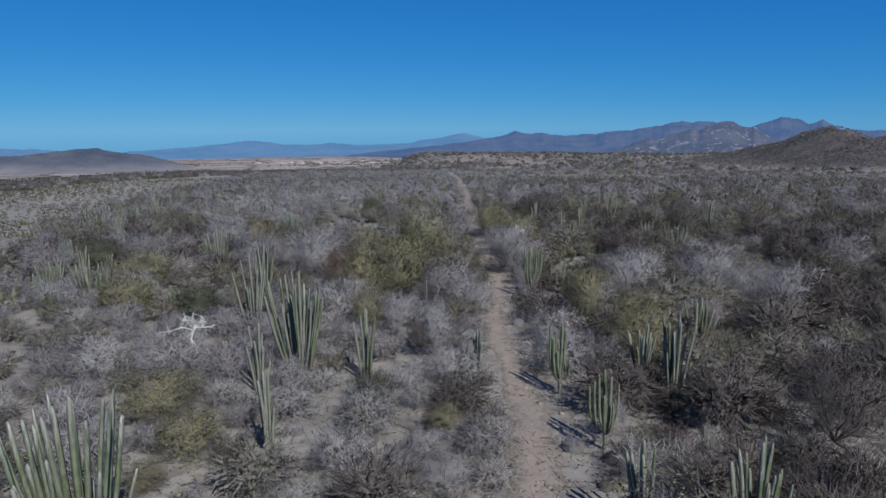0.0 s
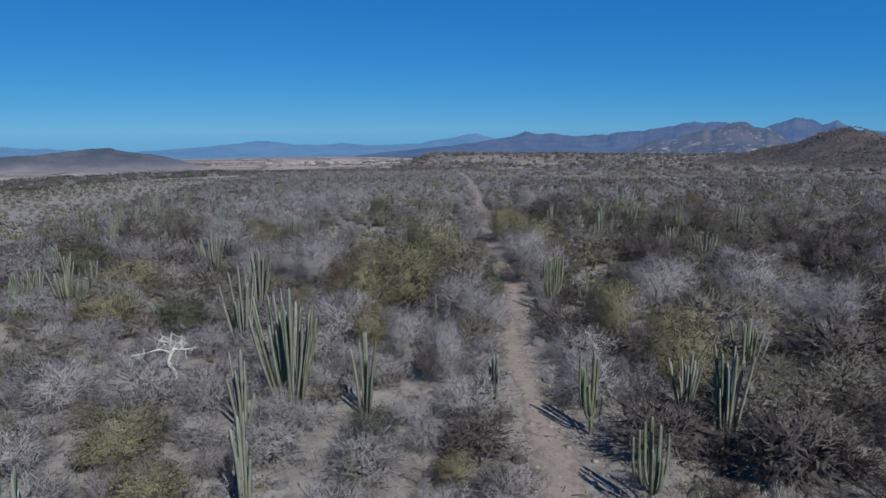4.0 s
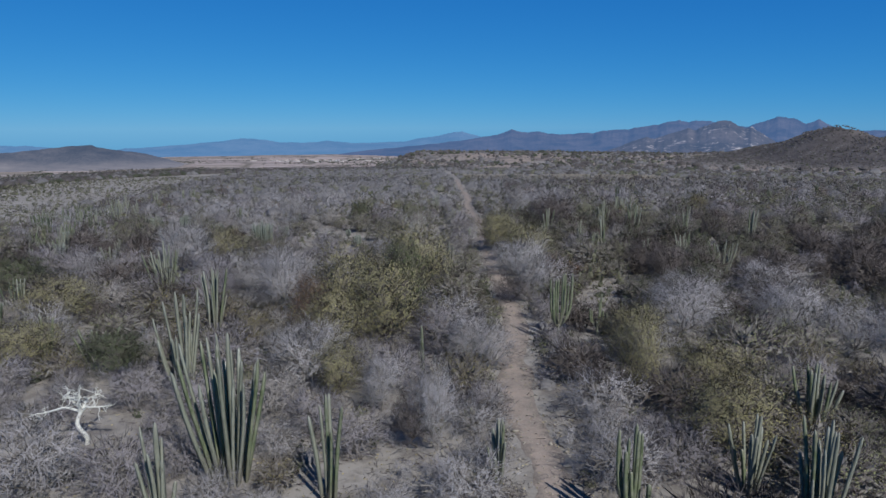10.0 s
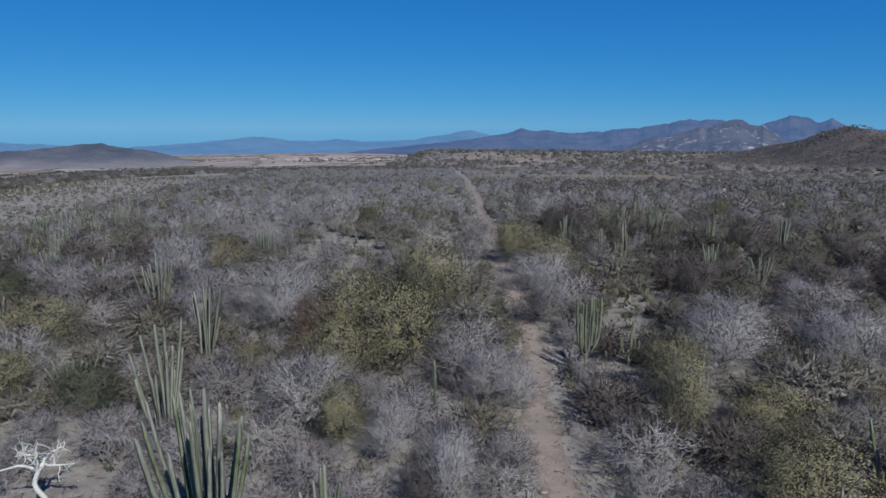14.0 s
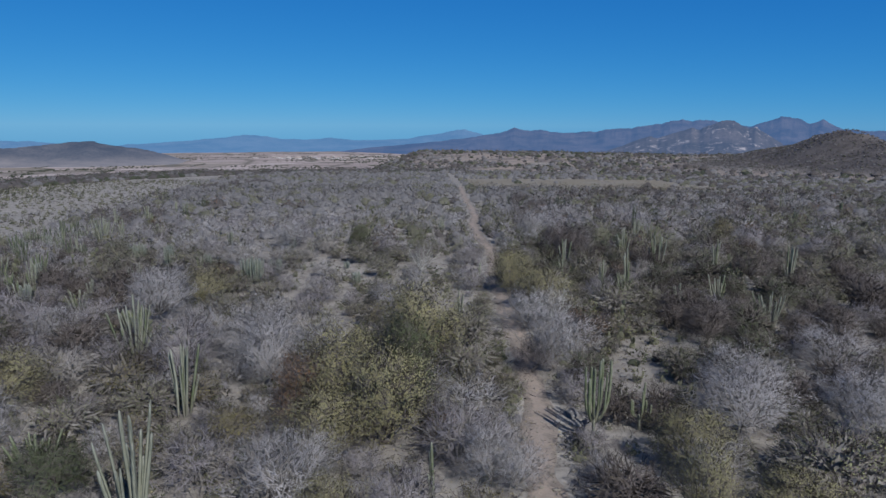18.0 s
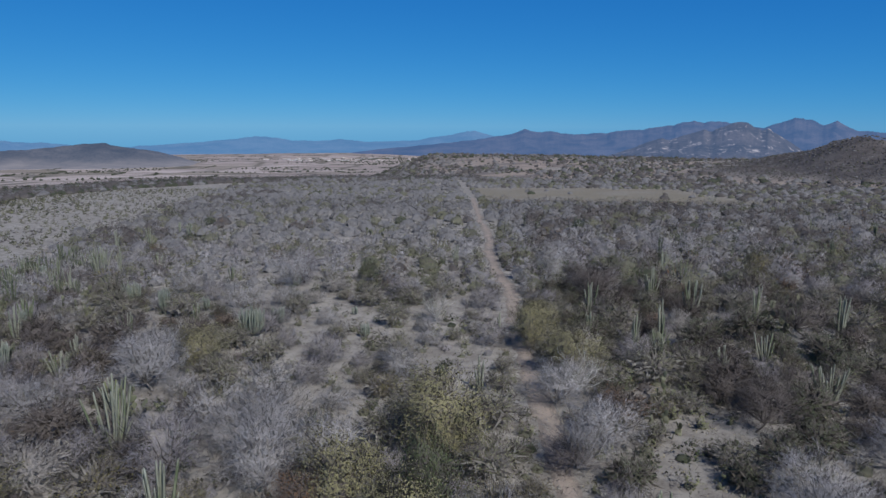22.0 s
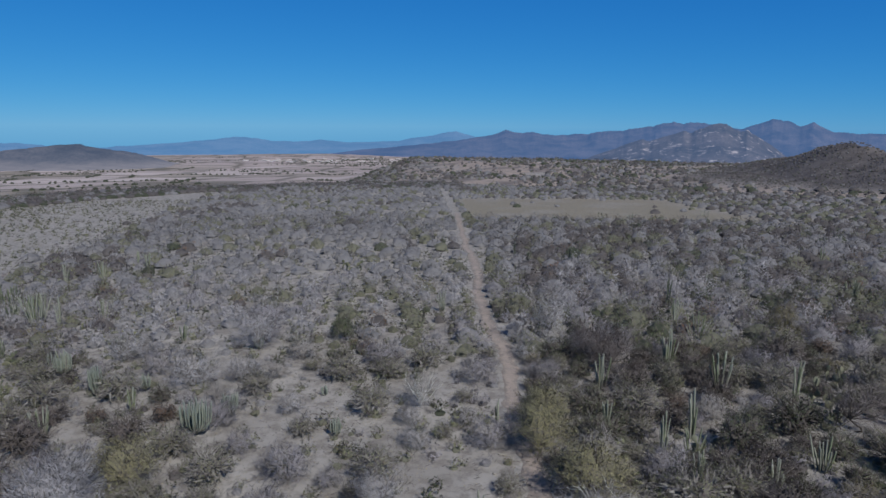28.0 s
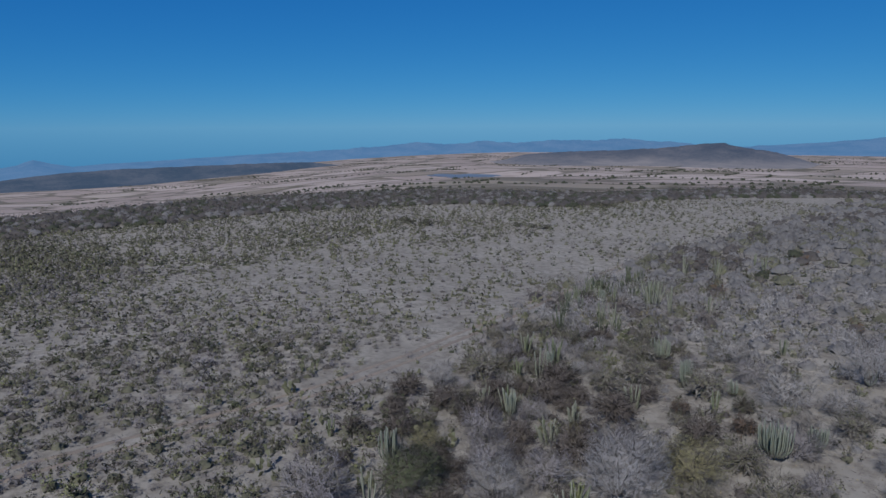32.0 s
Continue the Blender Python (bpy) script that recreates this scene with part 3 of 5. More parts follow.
    return ring.reshape(-1, 3), grid_tris(n, sides, True)


def join(pieces):
    vs, fs, base = [], [], 0
    for piece in pieces:
        vs.append(piece[0])
        fs.append(np.asarray(piece[1]) + base)
        base += len(piece[0])
    if not vs:
        return np.zeros((0, 3)), np.zeros((0, 3), int)
    return np.concatenate(vs), np.concatenate(fs)


def rounded(shape, tall, wide):
    """Twigs and leaves lean outwards like the crown they form: triangles and normals turned away from its heart."""
    v, f = shape
    n = (v - np.array([0, 0, 0.32 * tall])) / np.array([wide, wide, 0.8 * tall])
    n /= np.linalg.norm(n, axis=1, keepdims=True) + 1e-6
    face = np.cross(v[f[:, 1]] - v[f[:, 0]], v[f[:, 2]] - v[f[:, 0]])
    flip = (face * n[f[:, 0]]).sum(1) < 0
    f = np.where(flip[:, None], f[:, ::-1], f)
    own = np.zeros_like(v)
    face = np.where(flip[:, None], -face, face)
    face /= np.linalg.norm(face, axis=1, keepdims=True) + 1e-9
    for k in range(3):
        own[f[:, k]] = face
    n = 0.85 * n + 0.15 * own + np.array([0, 0, 0.08])
    return v, f, n / np.linalg.norm(n, axis=1, keepdims=True)


def blades(start, way, length, width, rand, out=None):
    """Thin twigs, one slender three-cornered sliver each."""
    side = np.cross(way, rand.normal(size=way.shape) if out is None else out + rand.normal(0, 0.35, way.shape))
    side /= np.linalg.norm(side, axis=1, keepdims=True) + 1e-9
    w = np.asarray(width).reshape(-1, 1) * 0.5
    tip = start + way * np.asarray(length).reshape(-1, 1)
    v = np.stack([start - side * w, start + side * w, tip], 1).reshape(-1, 3)
    return v, np.arange(len(v)).reshape(-1, 3), tip


def leaflets(at, size, rand, flat=0.0, out=None):
    """Small leaf clumps, two-cornered lozenges turned at random."""
    n = len(at)
    u = rand.normal(size=(n, 3))
    u[:, 2] *= 1 - flat
    u /= np.linalg.norm(u, axis=1, keepdims=True)
    w = np.cross(u, rand.normal(size=(n, 3)) if out is None else out + rand.normal(0, 0.35, (n, 3)))
    w /= np.linalg.norm(w, axis=1, keepdims=True)
    s = (size * rand.uniform(0.6, 1.4, n))[:, None]
    v = np.stack([at - u * s, at + w * s * 0.5, at + u * s, at - w * s * 0.5], 1).reshape(-1, 3)
    k = np.arange(n) * 4
    return v, np.concatenate([np.stack([k, k + 1, k + 2], -1), np.stack([k, k + 2, k + 3], -1)])


def shrub_shape(seed, tall, wide, stems, twigs, width, leaves=0, leaf=0.05, sides=3, trunk=0.0, thick=0.03, spread=1.0, fine=True, dome=0.0):
    """A branching bush or small tree: limbs, twigs and leaves as (corners, triangles)."""
    rand = np.random.default_rng(seed)
    limbs, joints, ways = [], [], []

    def outward(at):
        n = (at - np.array([0, 0, 0.32 * tall])) / np.array([wide, wide, 0.8 * tall])
        return n / (np.linalg.norm(n, axis=1, keepdims=True) + 1e-6)

    base = np.zeros(3)
    if trunk > 0:
        lean = rand.normal(0, 0.12, 2)
        t = np.linspace(0, 1, 5)[:, None]
        p = np.concatenate([t * lean * trunk + 0.06 * np.sin(t * 5 + seed), t * trunk], 1)
        limbs.append(tube(p, thick * 1.5, thick * 1.1, sides + 1))
        base = p[-1]
    for k in range(stems):
        a = 2 * np.pi * (k + rand.uniform(-0.35, 0.35)) / stems
        out = rand.uniform(0.25, 1.0) * wide * spread
        up = (tall - base[2]) * rand.uniform(0.65, 1.0) * (1 - 0.35 * (out / wide) ** 2)
        t = np.linspace(0, 1, 6)
        bend = t ** rand.uniform(0.7, 1.1)
        p = np.stack([base[0] + np.cos(a) * out * bend, base[1] + np.sin(a) * out * bend, base[2] + up * t ** rand.uniform(0.8, 1.3)], 1)
        p[1:] += rand.normal(0, 0.045 * tall, (5, 3)) * t[1:, None]
        limbs.append(tube(p if fine else p[::2], thick, thick * 0.3, sides))
        for f in rand.uniform(0.25, 1.0, 3):
            i = min(int(f * 5), 4)
            q = p[i] + (p[i + 1] - p[i]) * (f * 5 - i)
            d = rand.normal(size=3)
            d[2] = abs(d[2]) * 0.7
            d = d / np.linalg.norm(d) + np.array([np.cos(a), np.sin(a), 0.5]) * 0.5
            d /= np.linalg.norm(d)
            ln = rand.uniform(0.25, 0.5) * wide
            b = np.stack([q, q + d * ln * 0.5 + rand.normal(0, 0.05 * wide, 3), q + d * ln])
            if fine:
                limbs.append(tube(b, thick * 0.4, thick * 0.15, 3))
            for g in (0.5, 1.0):
                joints.append(q + d * ln * g)
                ways.append(d)
        for f in np.linspace(0.3, 1, 5):
            i = min(int(f * 5), 4)
            joints.append(p[i] + (p[i + 1] - p[i]) * (f * 5 - i))
            ways.append(np.array([np.cos(a), np.sin(a), 0.8]))
    joints, ways = np.array(joints), np.array(ways)
    if dome:
        m = int(len(joints) * dome)
        a, u = rand.uniform(0, 2 * np.pi, m), rand.uniform(0.0, 1.0, m)
        lump = 0.78 + 0.22 * np.sin(3 * a + seed) * np.cos(2 * a + 1.7 * seed)
        side = np.sqrt(1 - (0.9 * u) ** 2) * lump
        rr = rand.uniform(0.55, 0.95, m)
        shell = np.stack([np.cos(a) * side * wide * rr, np.sin(a) * side * wide * rr, base[2] * 0.5 + (0.12 + 0.8 * u) * (tall - 0.5 * base[2]) * (0.75 + 0.25 * rr) * (0.85 + 0.15 * lump)], 1)
        joints = np.concatenate([joints, shell])
        ways = np.concatenate([ways, np.stack([np.cos(a) * side, np.sin(a) * side, 0.35 + u], 1)])
    pick = rand.integers(0, len(joints), max(twigs // 3, 1))
    d = rand.normal(size=(len(pick), 3)) + 0.55 * ways[pick]
    d[:, 2] += 0.25
    d /= np.linalg.norm(d, axis=1, keepdims=True)
    ln = rand.uniform(0.12, 0.30 if fine else 0.24, len(pick)) * wide
    start = joints[pick] + rand.normal(0, 0.05 * wide, (len(pick), 3))
    v1, f1, tips = blades(start, d, ln * (1 if fine else 0.8), width * 1.5, rand, outward(start))
    n2 = max(twigs - len(pick), 1)
    pick2 = rand.integers(0, len(pick), n2)
    s2 = start[pick2] + d[pick2] * (ln[pick2] * rand.uniform(0.3, 1.0, n2))[:, None]
    d2 = d[pick2] * 0.7 + rand.normal(0, 0.7, (n2, 3))
    d2 /= np.linalg.norm(d2, axis=1, keepdims=True)
    v2, f2, tips2 = blades(s2, d2, rand.uniform(0.08, 0.2, n2) * wide * (1 if fine else 0.85), width, rand, outward(s2))
    pieces = [(v1, f1), (v2, f2)]
    twig = join(pieces)
    twig[0][:, 2] = np.maximum(twig[0][:, 2], 0.02)
    leafy = None
    if leaves:
        pool = np.concatenate([tips2, s2, tips])
        at = pool[rand.integers(0, len(pool), leaves)] + rand.normal(0, 0.04 * wide, (leaves, 3))
        at[:, 2] = np.maximum(at[:, 2], 0.05)
        leafy = leaflets(at, leaf, rand, 0.0, outward(at))
    return join(limbs), rounded(twig, tall, wide), rounded(leafy, tall, wide) if leafy else None


# kind: name, label, bark, twig, leaf, tall, wide, leaves per twig, share
KINDS = {
    "grey": ("thorn_shrub", "leafless grey thorn shrub with a dense dome of fine twigs", "bark_grey", "twig_grey", None, 2.1, 1.9, 0.0),
    "brown": ("brushwood_shrub", "leafless brown thorn shrub with dark twigs", "bark_dark", "twig_brown", None, 2.1, 1.75, 0.0),
    "lilac": ("thorn_shrub", "leafless lilac-grey thorn shrub with a soft round crown", "bark_grey", "twig_purple", None, 2.2, 1.85, 0.0),
    "pale": ("pale_shrub", "bare shrub with pale whitish branches", "bark_pale", "twig_pale", None, 2.1, 1.7, 0.0),
    "olive": ("leafy_shrub", "sparse olive-green shrub with small dusty leaves", "bark_grey", "twig_brown", "leaf_olive", 2.1, 1.75, 1.0),
    "green": ("leafy_shrub", "dense dark green shrub among dry brush", "bark_dark", "twig_brown", "leaf_green", 2.0, 1.5, 1.3),
    "yellow": ("leafy_shrub", "yellowish-green shrub with drying leaves", "bark_grey", "twig_brown", "leaf_yellow", 1.8, 1.5, 0.9),
    "rust": ("leafy_shrub", "rusty brown shrub with withered leaves", "bark_dark", "twig_brown", "leaf_rust", 1.7, 1.5, 0.7),
}
MASSES = {"mass_grey": ["grey", "lilac", "pale"], "mass_brown": ["brown", "rust"], "mass_olive": ["olive", "yellow"], "mass_green": ["green"]}
SHAPES, CROWN_HULLS = {}, {}
for ki, (kind, spec) in enumerate(KINDS.items()):
    tall, wide, per = spec[5], spec[6], spec[7]
    for lod, (count, twigs, width, sides, stems) in enumerate(((4, 2300, 0.015, 3, 8), (4, 520, 0.036, 3, 5), (4, 180, 0.055, 3, 5), (3, 34, 0.11, 3, 4))):
        for s in range(count):
            seed = 1000 * ki + 100 * lod + s
            leaves = int(twigs * per * (1.0, 0.95, 0.7, 0.5)[lod])
            SHAPES[kind, lod, s] = shrub_shape(seed, tall, wide, stems, twigs if per < 0.5 else int(twigs * 0.6), width, leaves, (0.026, 0.045, 0.065, 0.12)[lod], sides, fine=lod == 0, dome=2.6)


def crown_hull(seed, tall, wide, rings, sectors):
    """A solid hull for a crown's close, shaded twigs, lumpy and lopsided."""
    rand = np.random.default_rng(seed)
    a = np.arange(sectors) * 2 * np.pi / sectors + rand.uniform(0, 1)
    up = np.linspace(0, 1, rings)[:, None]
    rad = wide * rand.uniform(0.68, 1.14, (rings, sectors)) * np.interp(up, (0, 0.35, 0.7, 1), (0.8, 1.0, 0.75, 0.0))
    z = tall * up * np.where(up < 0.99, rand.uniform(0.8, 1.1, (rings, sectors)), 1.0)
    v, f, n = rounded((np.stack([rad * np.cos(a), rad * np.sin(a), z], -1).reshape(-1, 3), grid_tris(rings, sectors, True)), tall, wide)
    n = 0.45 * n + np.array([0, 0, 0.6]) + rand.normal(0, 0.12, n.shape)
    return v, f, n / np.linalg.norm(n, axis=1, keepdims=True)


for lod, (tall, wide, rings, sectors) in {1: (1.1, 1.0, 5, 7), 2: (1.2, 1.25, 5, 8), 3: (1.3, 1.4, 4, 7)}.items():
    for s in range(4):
        CROWN_HULLS[lod, s] = crown_hull(50 + 10 * lod + s, tall, wide, rings, sectors)


TUFTS = [crown_hull(90 + s, 0.22, 0.24, 4, 6) for s in range(3)]


def crown_mesh(name, shape, material):
    return tri_mesh(name, shape[0], shape[1], material, smooth=True, normals=shape[2])


def inner_twigs(seed, tall, wide, width):
    """The close dead branchwood in a bush's heart, added in broad slivers to deepen shade."""
    rand = np.random.default_rng(400 + seed)
    d = rand.normal(size=(300, 3)) * (1, 1, 0.7)
    d /= np.linalg.norm(d, axis=1, keepdims=True)
    at = d * rand.uniform(0.1, 0.62, (300, 1)) * (wide, wide, 0.5 * tall) + (0, 0, 0.42 * tall)
    at[:, 2] = np.maximum(at[:, 2], 0.04)
    way = d + rand.normal(0, 0.6, (300, 3))
    way /= np.linalg.norm(way, axis=1, keepdims=True)
    return blades(at, way, rand.uniform(0.3, 0.6, 300), np.full(300, width), rand)[:2]


def shrub_proto(kind, s, m):
    """One bush as a thing of its own: branches, twigs and foliage."""
    name, label, bark, twig, leaf = KINDS[kind][:5]
    limbs, twigs, leafy = SHAPES[kind, 0, s]
    ob = root(name, m, label, "shrub", "bushes of the scrub")
    part("stem_frame", tri_mesh("stem_frame", *join([limbs, inner_twigs(s, KINDS[kind][5], KINDS[kind][6], 0.05 if kind in ("grey", "lilac", "pale") else 0.11)]), MAT[bark]), ob)
    tagged(part("crown", crown_mesh("crown", twigs, MAT[twig]), ob), kind="stuff")
    if leafy is not None:
        tagged(part("foliage", crown_mesh("foliage", leafy, MAT[leaf]), ob), kind="stuff")
    return ob


def placed(shape, x, y, z, size, turn):
    """Copies of a shape at many places, joined: corners, triangles and normals."""
    v, f = shape[:2]
    count = len(x)
    c, s = np.cos(turn)[:, None], np.sin(turn)[:, None]
    out, way = np.empty((count, len(v), 3), np.float32), None
    out[..., 0] = x[:, None] + size[:, None] * (v[None, :, 0] * c - v[None, :, 1] * s)
    out[..., 1] = y[:, None] + size[:, None] * (v[None, :, 0] * s + v[None, :, 1] * c)
    out[..., 2] = z[:, None] + size[:, None] * v[None, :, 2]
    if len(shape) > 2:
        n = shape[2]
        way = np.empty((count, len(v), 3), np.float32)
        way[..., 0] = n[None, :, 0] * c - n[None, :, 1] * s
        way[..., 1] = n[None, :, 0] * s + n[None, :, 1] * c
        way[..., 2] = n[None, :, 2]
        way = way.reshape(-1, 3)
    tris = (f[None] + (np.arange(count) * len(v))[:, None, None]).reshape(-1, 3)
    return out.reshape(-1, 3), tris, way


TAKEN = []  # x, y, radius of things that keep other plants away
STUFF = {}


def free_of(x, y):
    ok = np.ones(len(x), bool)
    for tx, ty, tr in TAKEN:
        ok &= (x - tx) ** 2 + (y - ty) ** 2 > tr * tr
    return ok


def in_view(x, y):
    """The part of the land that lies in front of the drone's way."""
    az = np.degrees(np.arctan2(x, y - 4))
    return (az > -50) & (az < 42) | ((x < 0) & (y > 28) & (np.degrees(np.arctan2(x, y - 24)) > -92))


def scatter(x0, x1, y0, y1, step, seed):
    rand = np.random.default_rng(seed)
    gx, gy = np.meshgrid(np.arange(x0, x1, step), np.arange(y0, y1, step))
    x, y = gx.ravel() + rand.uniform(-0.6, 0.6, gx.size) * step, gy.ravel() + rand.uniform(-0.6, 0.6, gx.size) * step
    keep = in_view(x, y)
    return x[keep], y[keep], rand


def spaced(x0, x1, y0, y1, tries, radii, loose, seed, allowed):
    """Bushes at random places that keep their distance: the large ones first, smaller ones in the gaps."""
    rand = np.random.default_rng(seed)
    cell, taken = 4.5, {}
    out = []
    for (r0, r1), count in zip(radii, tries):
        x, y, r = rand.uniform(x0, x1, count), rand.uniform(y0, y1, count), rand.uniform(r0, r1, count)
        ok = allowed(x, y, r, rand) & in_view(x, y)
        for a, b, c in zip(x[ok], y[ok], r[ok]):
            i, j = int(a // cell), int(b // cell)
            free, close = True, 0.56 + 0.24 * loose(a, b)
            for di in (-1, 0, 1):
                for dj in (-1, 0, 1):
                    for a2, b2, c2 in taken.get((i + di, j + dj), ()):
                        if (a - a2) ** 2 + (b - b2) ** 2 < (close * (c + c2)) ** 2:
                            free = False
                            break
                    if not free:
                        break
                if not free:
                    break
            if free:
                taken.setdefault((i, j), []).append((a, b, c))
                out.append((a, b, c))
    return np.array(out).T, rand


def kinds_at(x, y, rand):
    """Which kind of bush grows where: patches of grey, brown and green."""
    n = len(x)
    dry, wet, pick = fractal(x, y, 20, 101, 3), fractal(x, y, 14, 103, 3), rand.uniform(size=n)
    right = ramp(x - track_x(y), 0, 8) * (1 - 0.35 * ramp(y, 150, 230))
    near = right * (1 - ramp(y, 50, 90))
    belt = (1 - ramp(x - edge_x(y), 8, 24)) * ramp(y, 40, 60)
    out = np.where(dry + 0.3 * (rand.uniform(size=n) - 0.5) > 0.31 + 0.33 * right + 0.25 * near + 0.16 * belt, "grey", "brown").astype(object)
    soft = rand.uniform(size=n)
    out[soft > 0.62 + 0.1 * right + 0.18 * near] = "lilac"
    out[pick < 0.04 - 0.025 * near] = "pale"
    far = ramp(y, 75, 135)
    out[(wet > 0.44 - 0.03 * right) & (pick > 0.45 - 0.05 * right + 0.27 * far)] = "olive"
    out[(wet > 0.53 - 0.06 * right) & (pick > 0.86 - 0.12 * right - 0.14 * near + 0.08 * far)] = "green"
    out[(pick > 0.955 - 0.02 * (wet > 0.5) + 0.03 * far)] = "yellow"
    out[(pick > 0.93) & (pick < 0.948 + 0.018 * right)] = "rust"
    return out


# low round bushes of the open ground
LOW = {}
for ki, (bark, leaf) in enumerate((("twig_brown", "leaf_olive"), ("twig_brown", "leaf_green"), ("twig_brown", "leaf_dull"), ("twig_purple", None))):
    for s in range(3):
        for far, (twigs, width, leaves, size) in enumerate(((110, 0.028, 150, 0.034), (24, 0.07, 26, 0.068))):
            LOW[ki, s, far] = (bark, leaf, shrub_shape(9000 + 10 * ki + s, 0.62, 0.55, 4, twigs if leaf else 2 * twigs, width, leaves if leaf else 0, size, 3, fine=False, dome=1.5))


# ---- columnar cacti ----
def stem_mesh(name, material, lean, wob, seed, arm=False):
    """A ribbed column one metre high that bows outwards at its foot and ends in a round pale tip."""
    rand = np.random.default_rng(seed)
    z = np.array([0.0, 0.05, 0.15, 0.3, 0.45, 0.6, 0.75, 0.88, 0.95, 0.985, 1.0])
    rad = np.array([0.72, 0.86, 1.0, 1.03, 0.97, 1.0, 0.96, 0.92, 0.8, 0.5, 0.12])
    rad = rad * (1 + rand.normal(0, 0.03, len(z)))
    a = np.arange(14) * 2 * np.pi / 14
    rib = np.where(np.arange(14) % 2 == 0, 1.0, 0.62)
    cx = lean * (z if not arm else (1 - np.exp(-7 * z))) + wob * np.sin(z * 5 + seed)
    cy = wob * np.cos(z * 4 + 2 * seed)
    x = cx[:, None] + 0.02 * rad[:, None] * rib[None] * np.cos(a)[None]
    y = cy[:, None] + 0.02 * rad[:, None] * rib[None] * np.sin(a)[None]
    v = np.stack([x, y, np.repeat(z[:, None], 14, 1)], -1).reshape(-1, 3)
    return tri_mesh(name, v, grid_tris(len(z), 14, True), material)


CACTUS_MATS = {"tall": "cactus_green", "grey": "cactus_grey", "blue": "cactus_blue", "yellow": "cactus_yellow", "low": "cactus_green", "dark": "cactus_dark", "tree": "cactus_green", "tipped": "cactus_tipped"}
STEMS = {}
for tone in ("cactus_green", "cactus_tipped", "cactus_grey", "cactus_blue", "cactus_yellow", "cactus_dark"):
    STEMS[tone] = [stem_mesh("stem", MAT[tone], 0.045 * k, 0.004 + 0.003 * (k % 3), k) for k in range(9)]
    STEMS[tone + " arm"] = [stem_mesh("stem", MAT[tone], 0.06 * k, 0.004, k, True) for k in range(9)]
CACTUS_LABEL = {
    "tall": "tall green organ pipe cactus with many upright stems",
    "grey": "weathered grey-green organ pipe cactus with upright stems",
    "blue": "low blue-green candelabra cactus with a dense crown of stems",
    "yellow": "slender yellow-green columnar cactus with few stems",
    "low": "low green columnar cactus clump amid shrubs",
    "tipped": "tall green organ pipe cactus with woolly white stem tips",
    "dark": "shaded dark green organ pipe cactus",
    "tree": "columnar cactus branching like a candelabra from a short trunk",
}


def cactus(x, y, tall, count, wide, kind):
    """A clump of columns; wide is half the width of its crown."""
    rand = np.random.default_rng(int(abs(x * 131 + y * 977)) + count)
    z = float(height(x, y))
    ob = root("columnar_cactus", Matrix.Translation((x, y, z - 0.03)), CACTUS_LABEL[kind], "cactus", "columnar cacti")
    fat = {"tree": 0.06, "blue": 0.055}.get(kind, 0.061) * (0.8 + 0.05 * tall)
    foot, arm = 0.0, kind in ("tree", "blue")
    if kind == "blue":
        tall, wide = 0.86 * tall, 0.66 * wide
    if arm:
        foot = tall * (0.26 if kind == "tree" else 0.12)
        part("trunk", STEMS["cactus_grey"][0], ob, "grey woody trunk", Matrix.LocRotScale((0, 0, 0), None, (fat * 62, fat * 62, foot * 1.25)))
    count = int(count * (2.5 if kind == "blue" else 1.4)) + 1
    for k in range(count):
        a = 2 * np.pi * (k * 0.381966 + rand.uniform(-0.08, 0.08))
        out = wide * math.sqrt((k + 0.3) / count) * rand.uniform(0.75, 1.1)
        h = (tall - foot) * (1.0 if k == 0 else rand.uniform(0.74, 1.0) if rand.uniform() < 0.72 else rand.uniform(0.4, 0.75))
        if kind == "blue":
            h = (tall - foot) * rand.uniform(0.78, 1.0)
        if kind == "low":
            h = tall * rand.uniform(0.6, 1.0)
        root_r = min(0.12 * out, 0.1) if arm else 0.4 * out
        bow = max(out - root_r, 0.0) / max(h, 0.2)
        pick = int(np.clip(round(bow / (0.06 if arm else 0.045)), 0, 8))
        tone = CACTUS_MATS[kind]
        if kind == "tall" and rand.uniform() < 0.7:
            tone = "cactus_grey"
        thick = fat * rand.uniform(0.78, 1.2) / 0.02
        low = foot * (rand.uniform(0.7, 1.0) if arm else 0.0)
        spin = Euler((rand.normal(0, 0.02), rand.normal(0, 0.02), a)).to_quaternion()
        part("stem", girth(tone + (" arm" if arm else ""), pick, thick / max(h, 0.2)), ob, "", Matrix.LocRotScale((math.cos(a) * root_r, math.sin(a) * root_r, low), spin, (h, h, h)))
    TAKEN.append((x, y, max(0.3, wide * 0.38)))
    return ob


GIRTHS = {}


def girth(tone, pick, ratio):
    """The stem of that bow whose girth suits the ratio of girth to height, made once for each of a few steps."""
    step = int(round(math.log(max(ratio, 0.2)) / 0.22))
    if (tone, pick, step) not in GIRTHS:
        src = STEMS[tone][pick]
        k = math.exp(step * 0.22)
        co = np.empty(len(src.vertices) * 3, np.float32)
        src.vertices.foreach_get("co", co)
        v = co.reshape(-1, 14, 3).copy()
        mid = v.mean(1, keepdims=True)
        v[..., :2] = mid[..., :2] + (v[..., :2] - mid[..., :2]) * k
        GIRTHS[tone, pick, step] = tri_mesh("stem", v.reshape(-1, 3), grid_tris(len(v), 14, True), MAT[tone.split(" ")[0]])
    return GIRTHS[tone, pick, step]


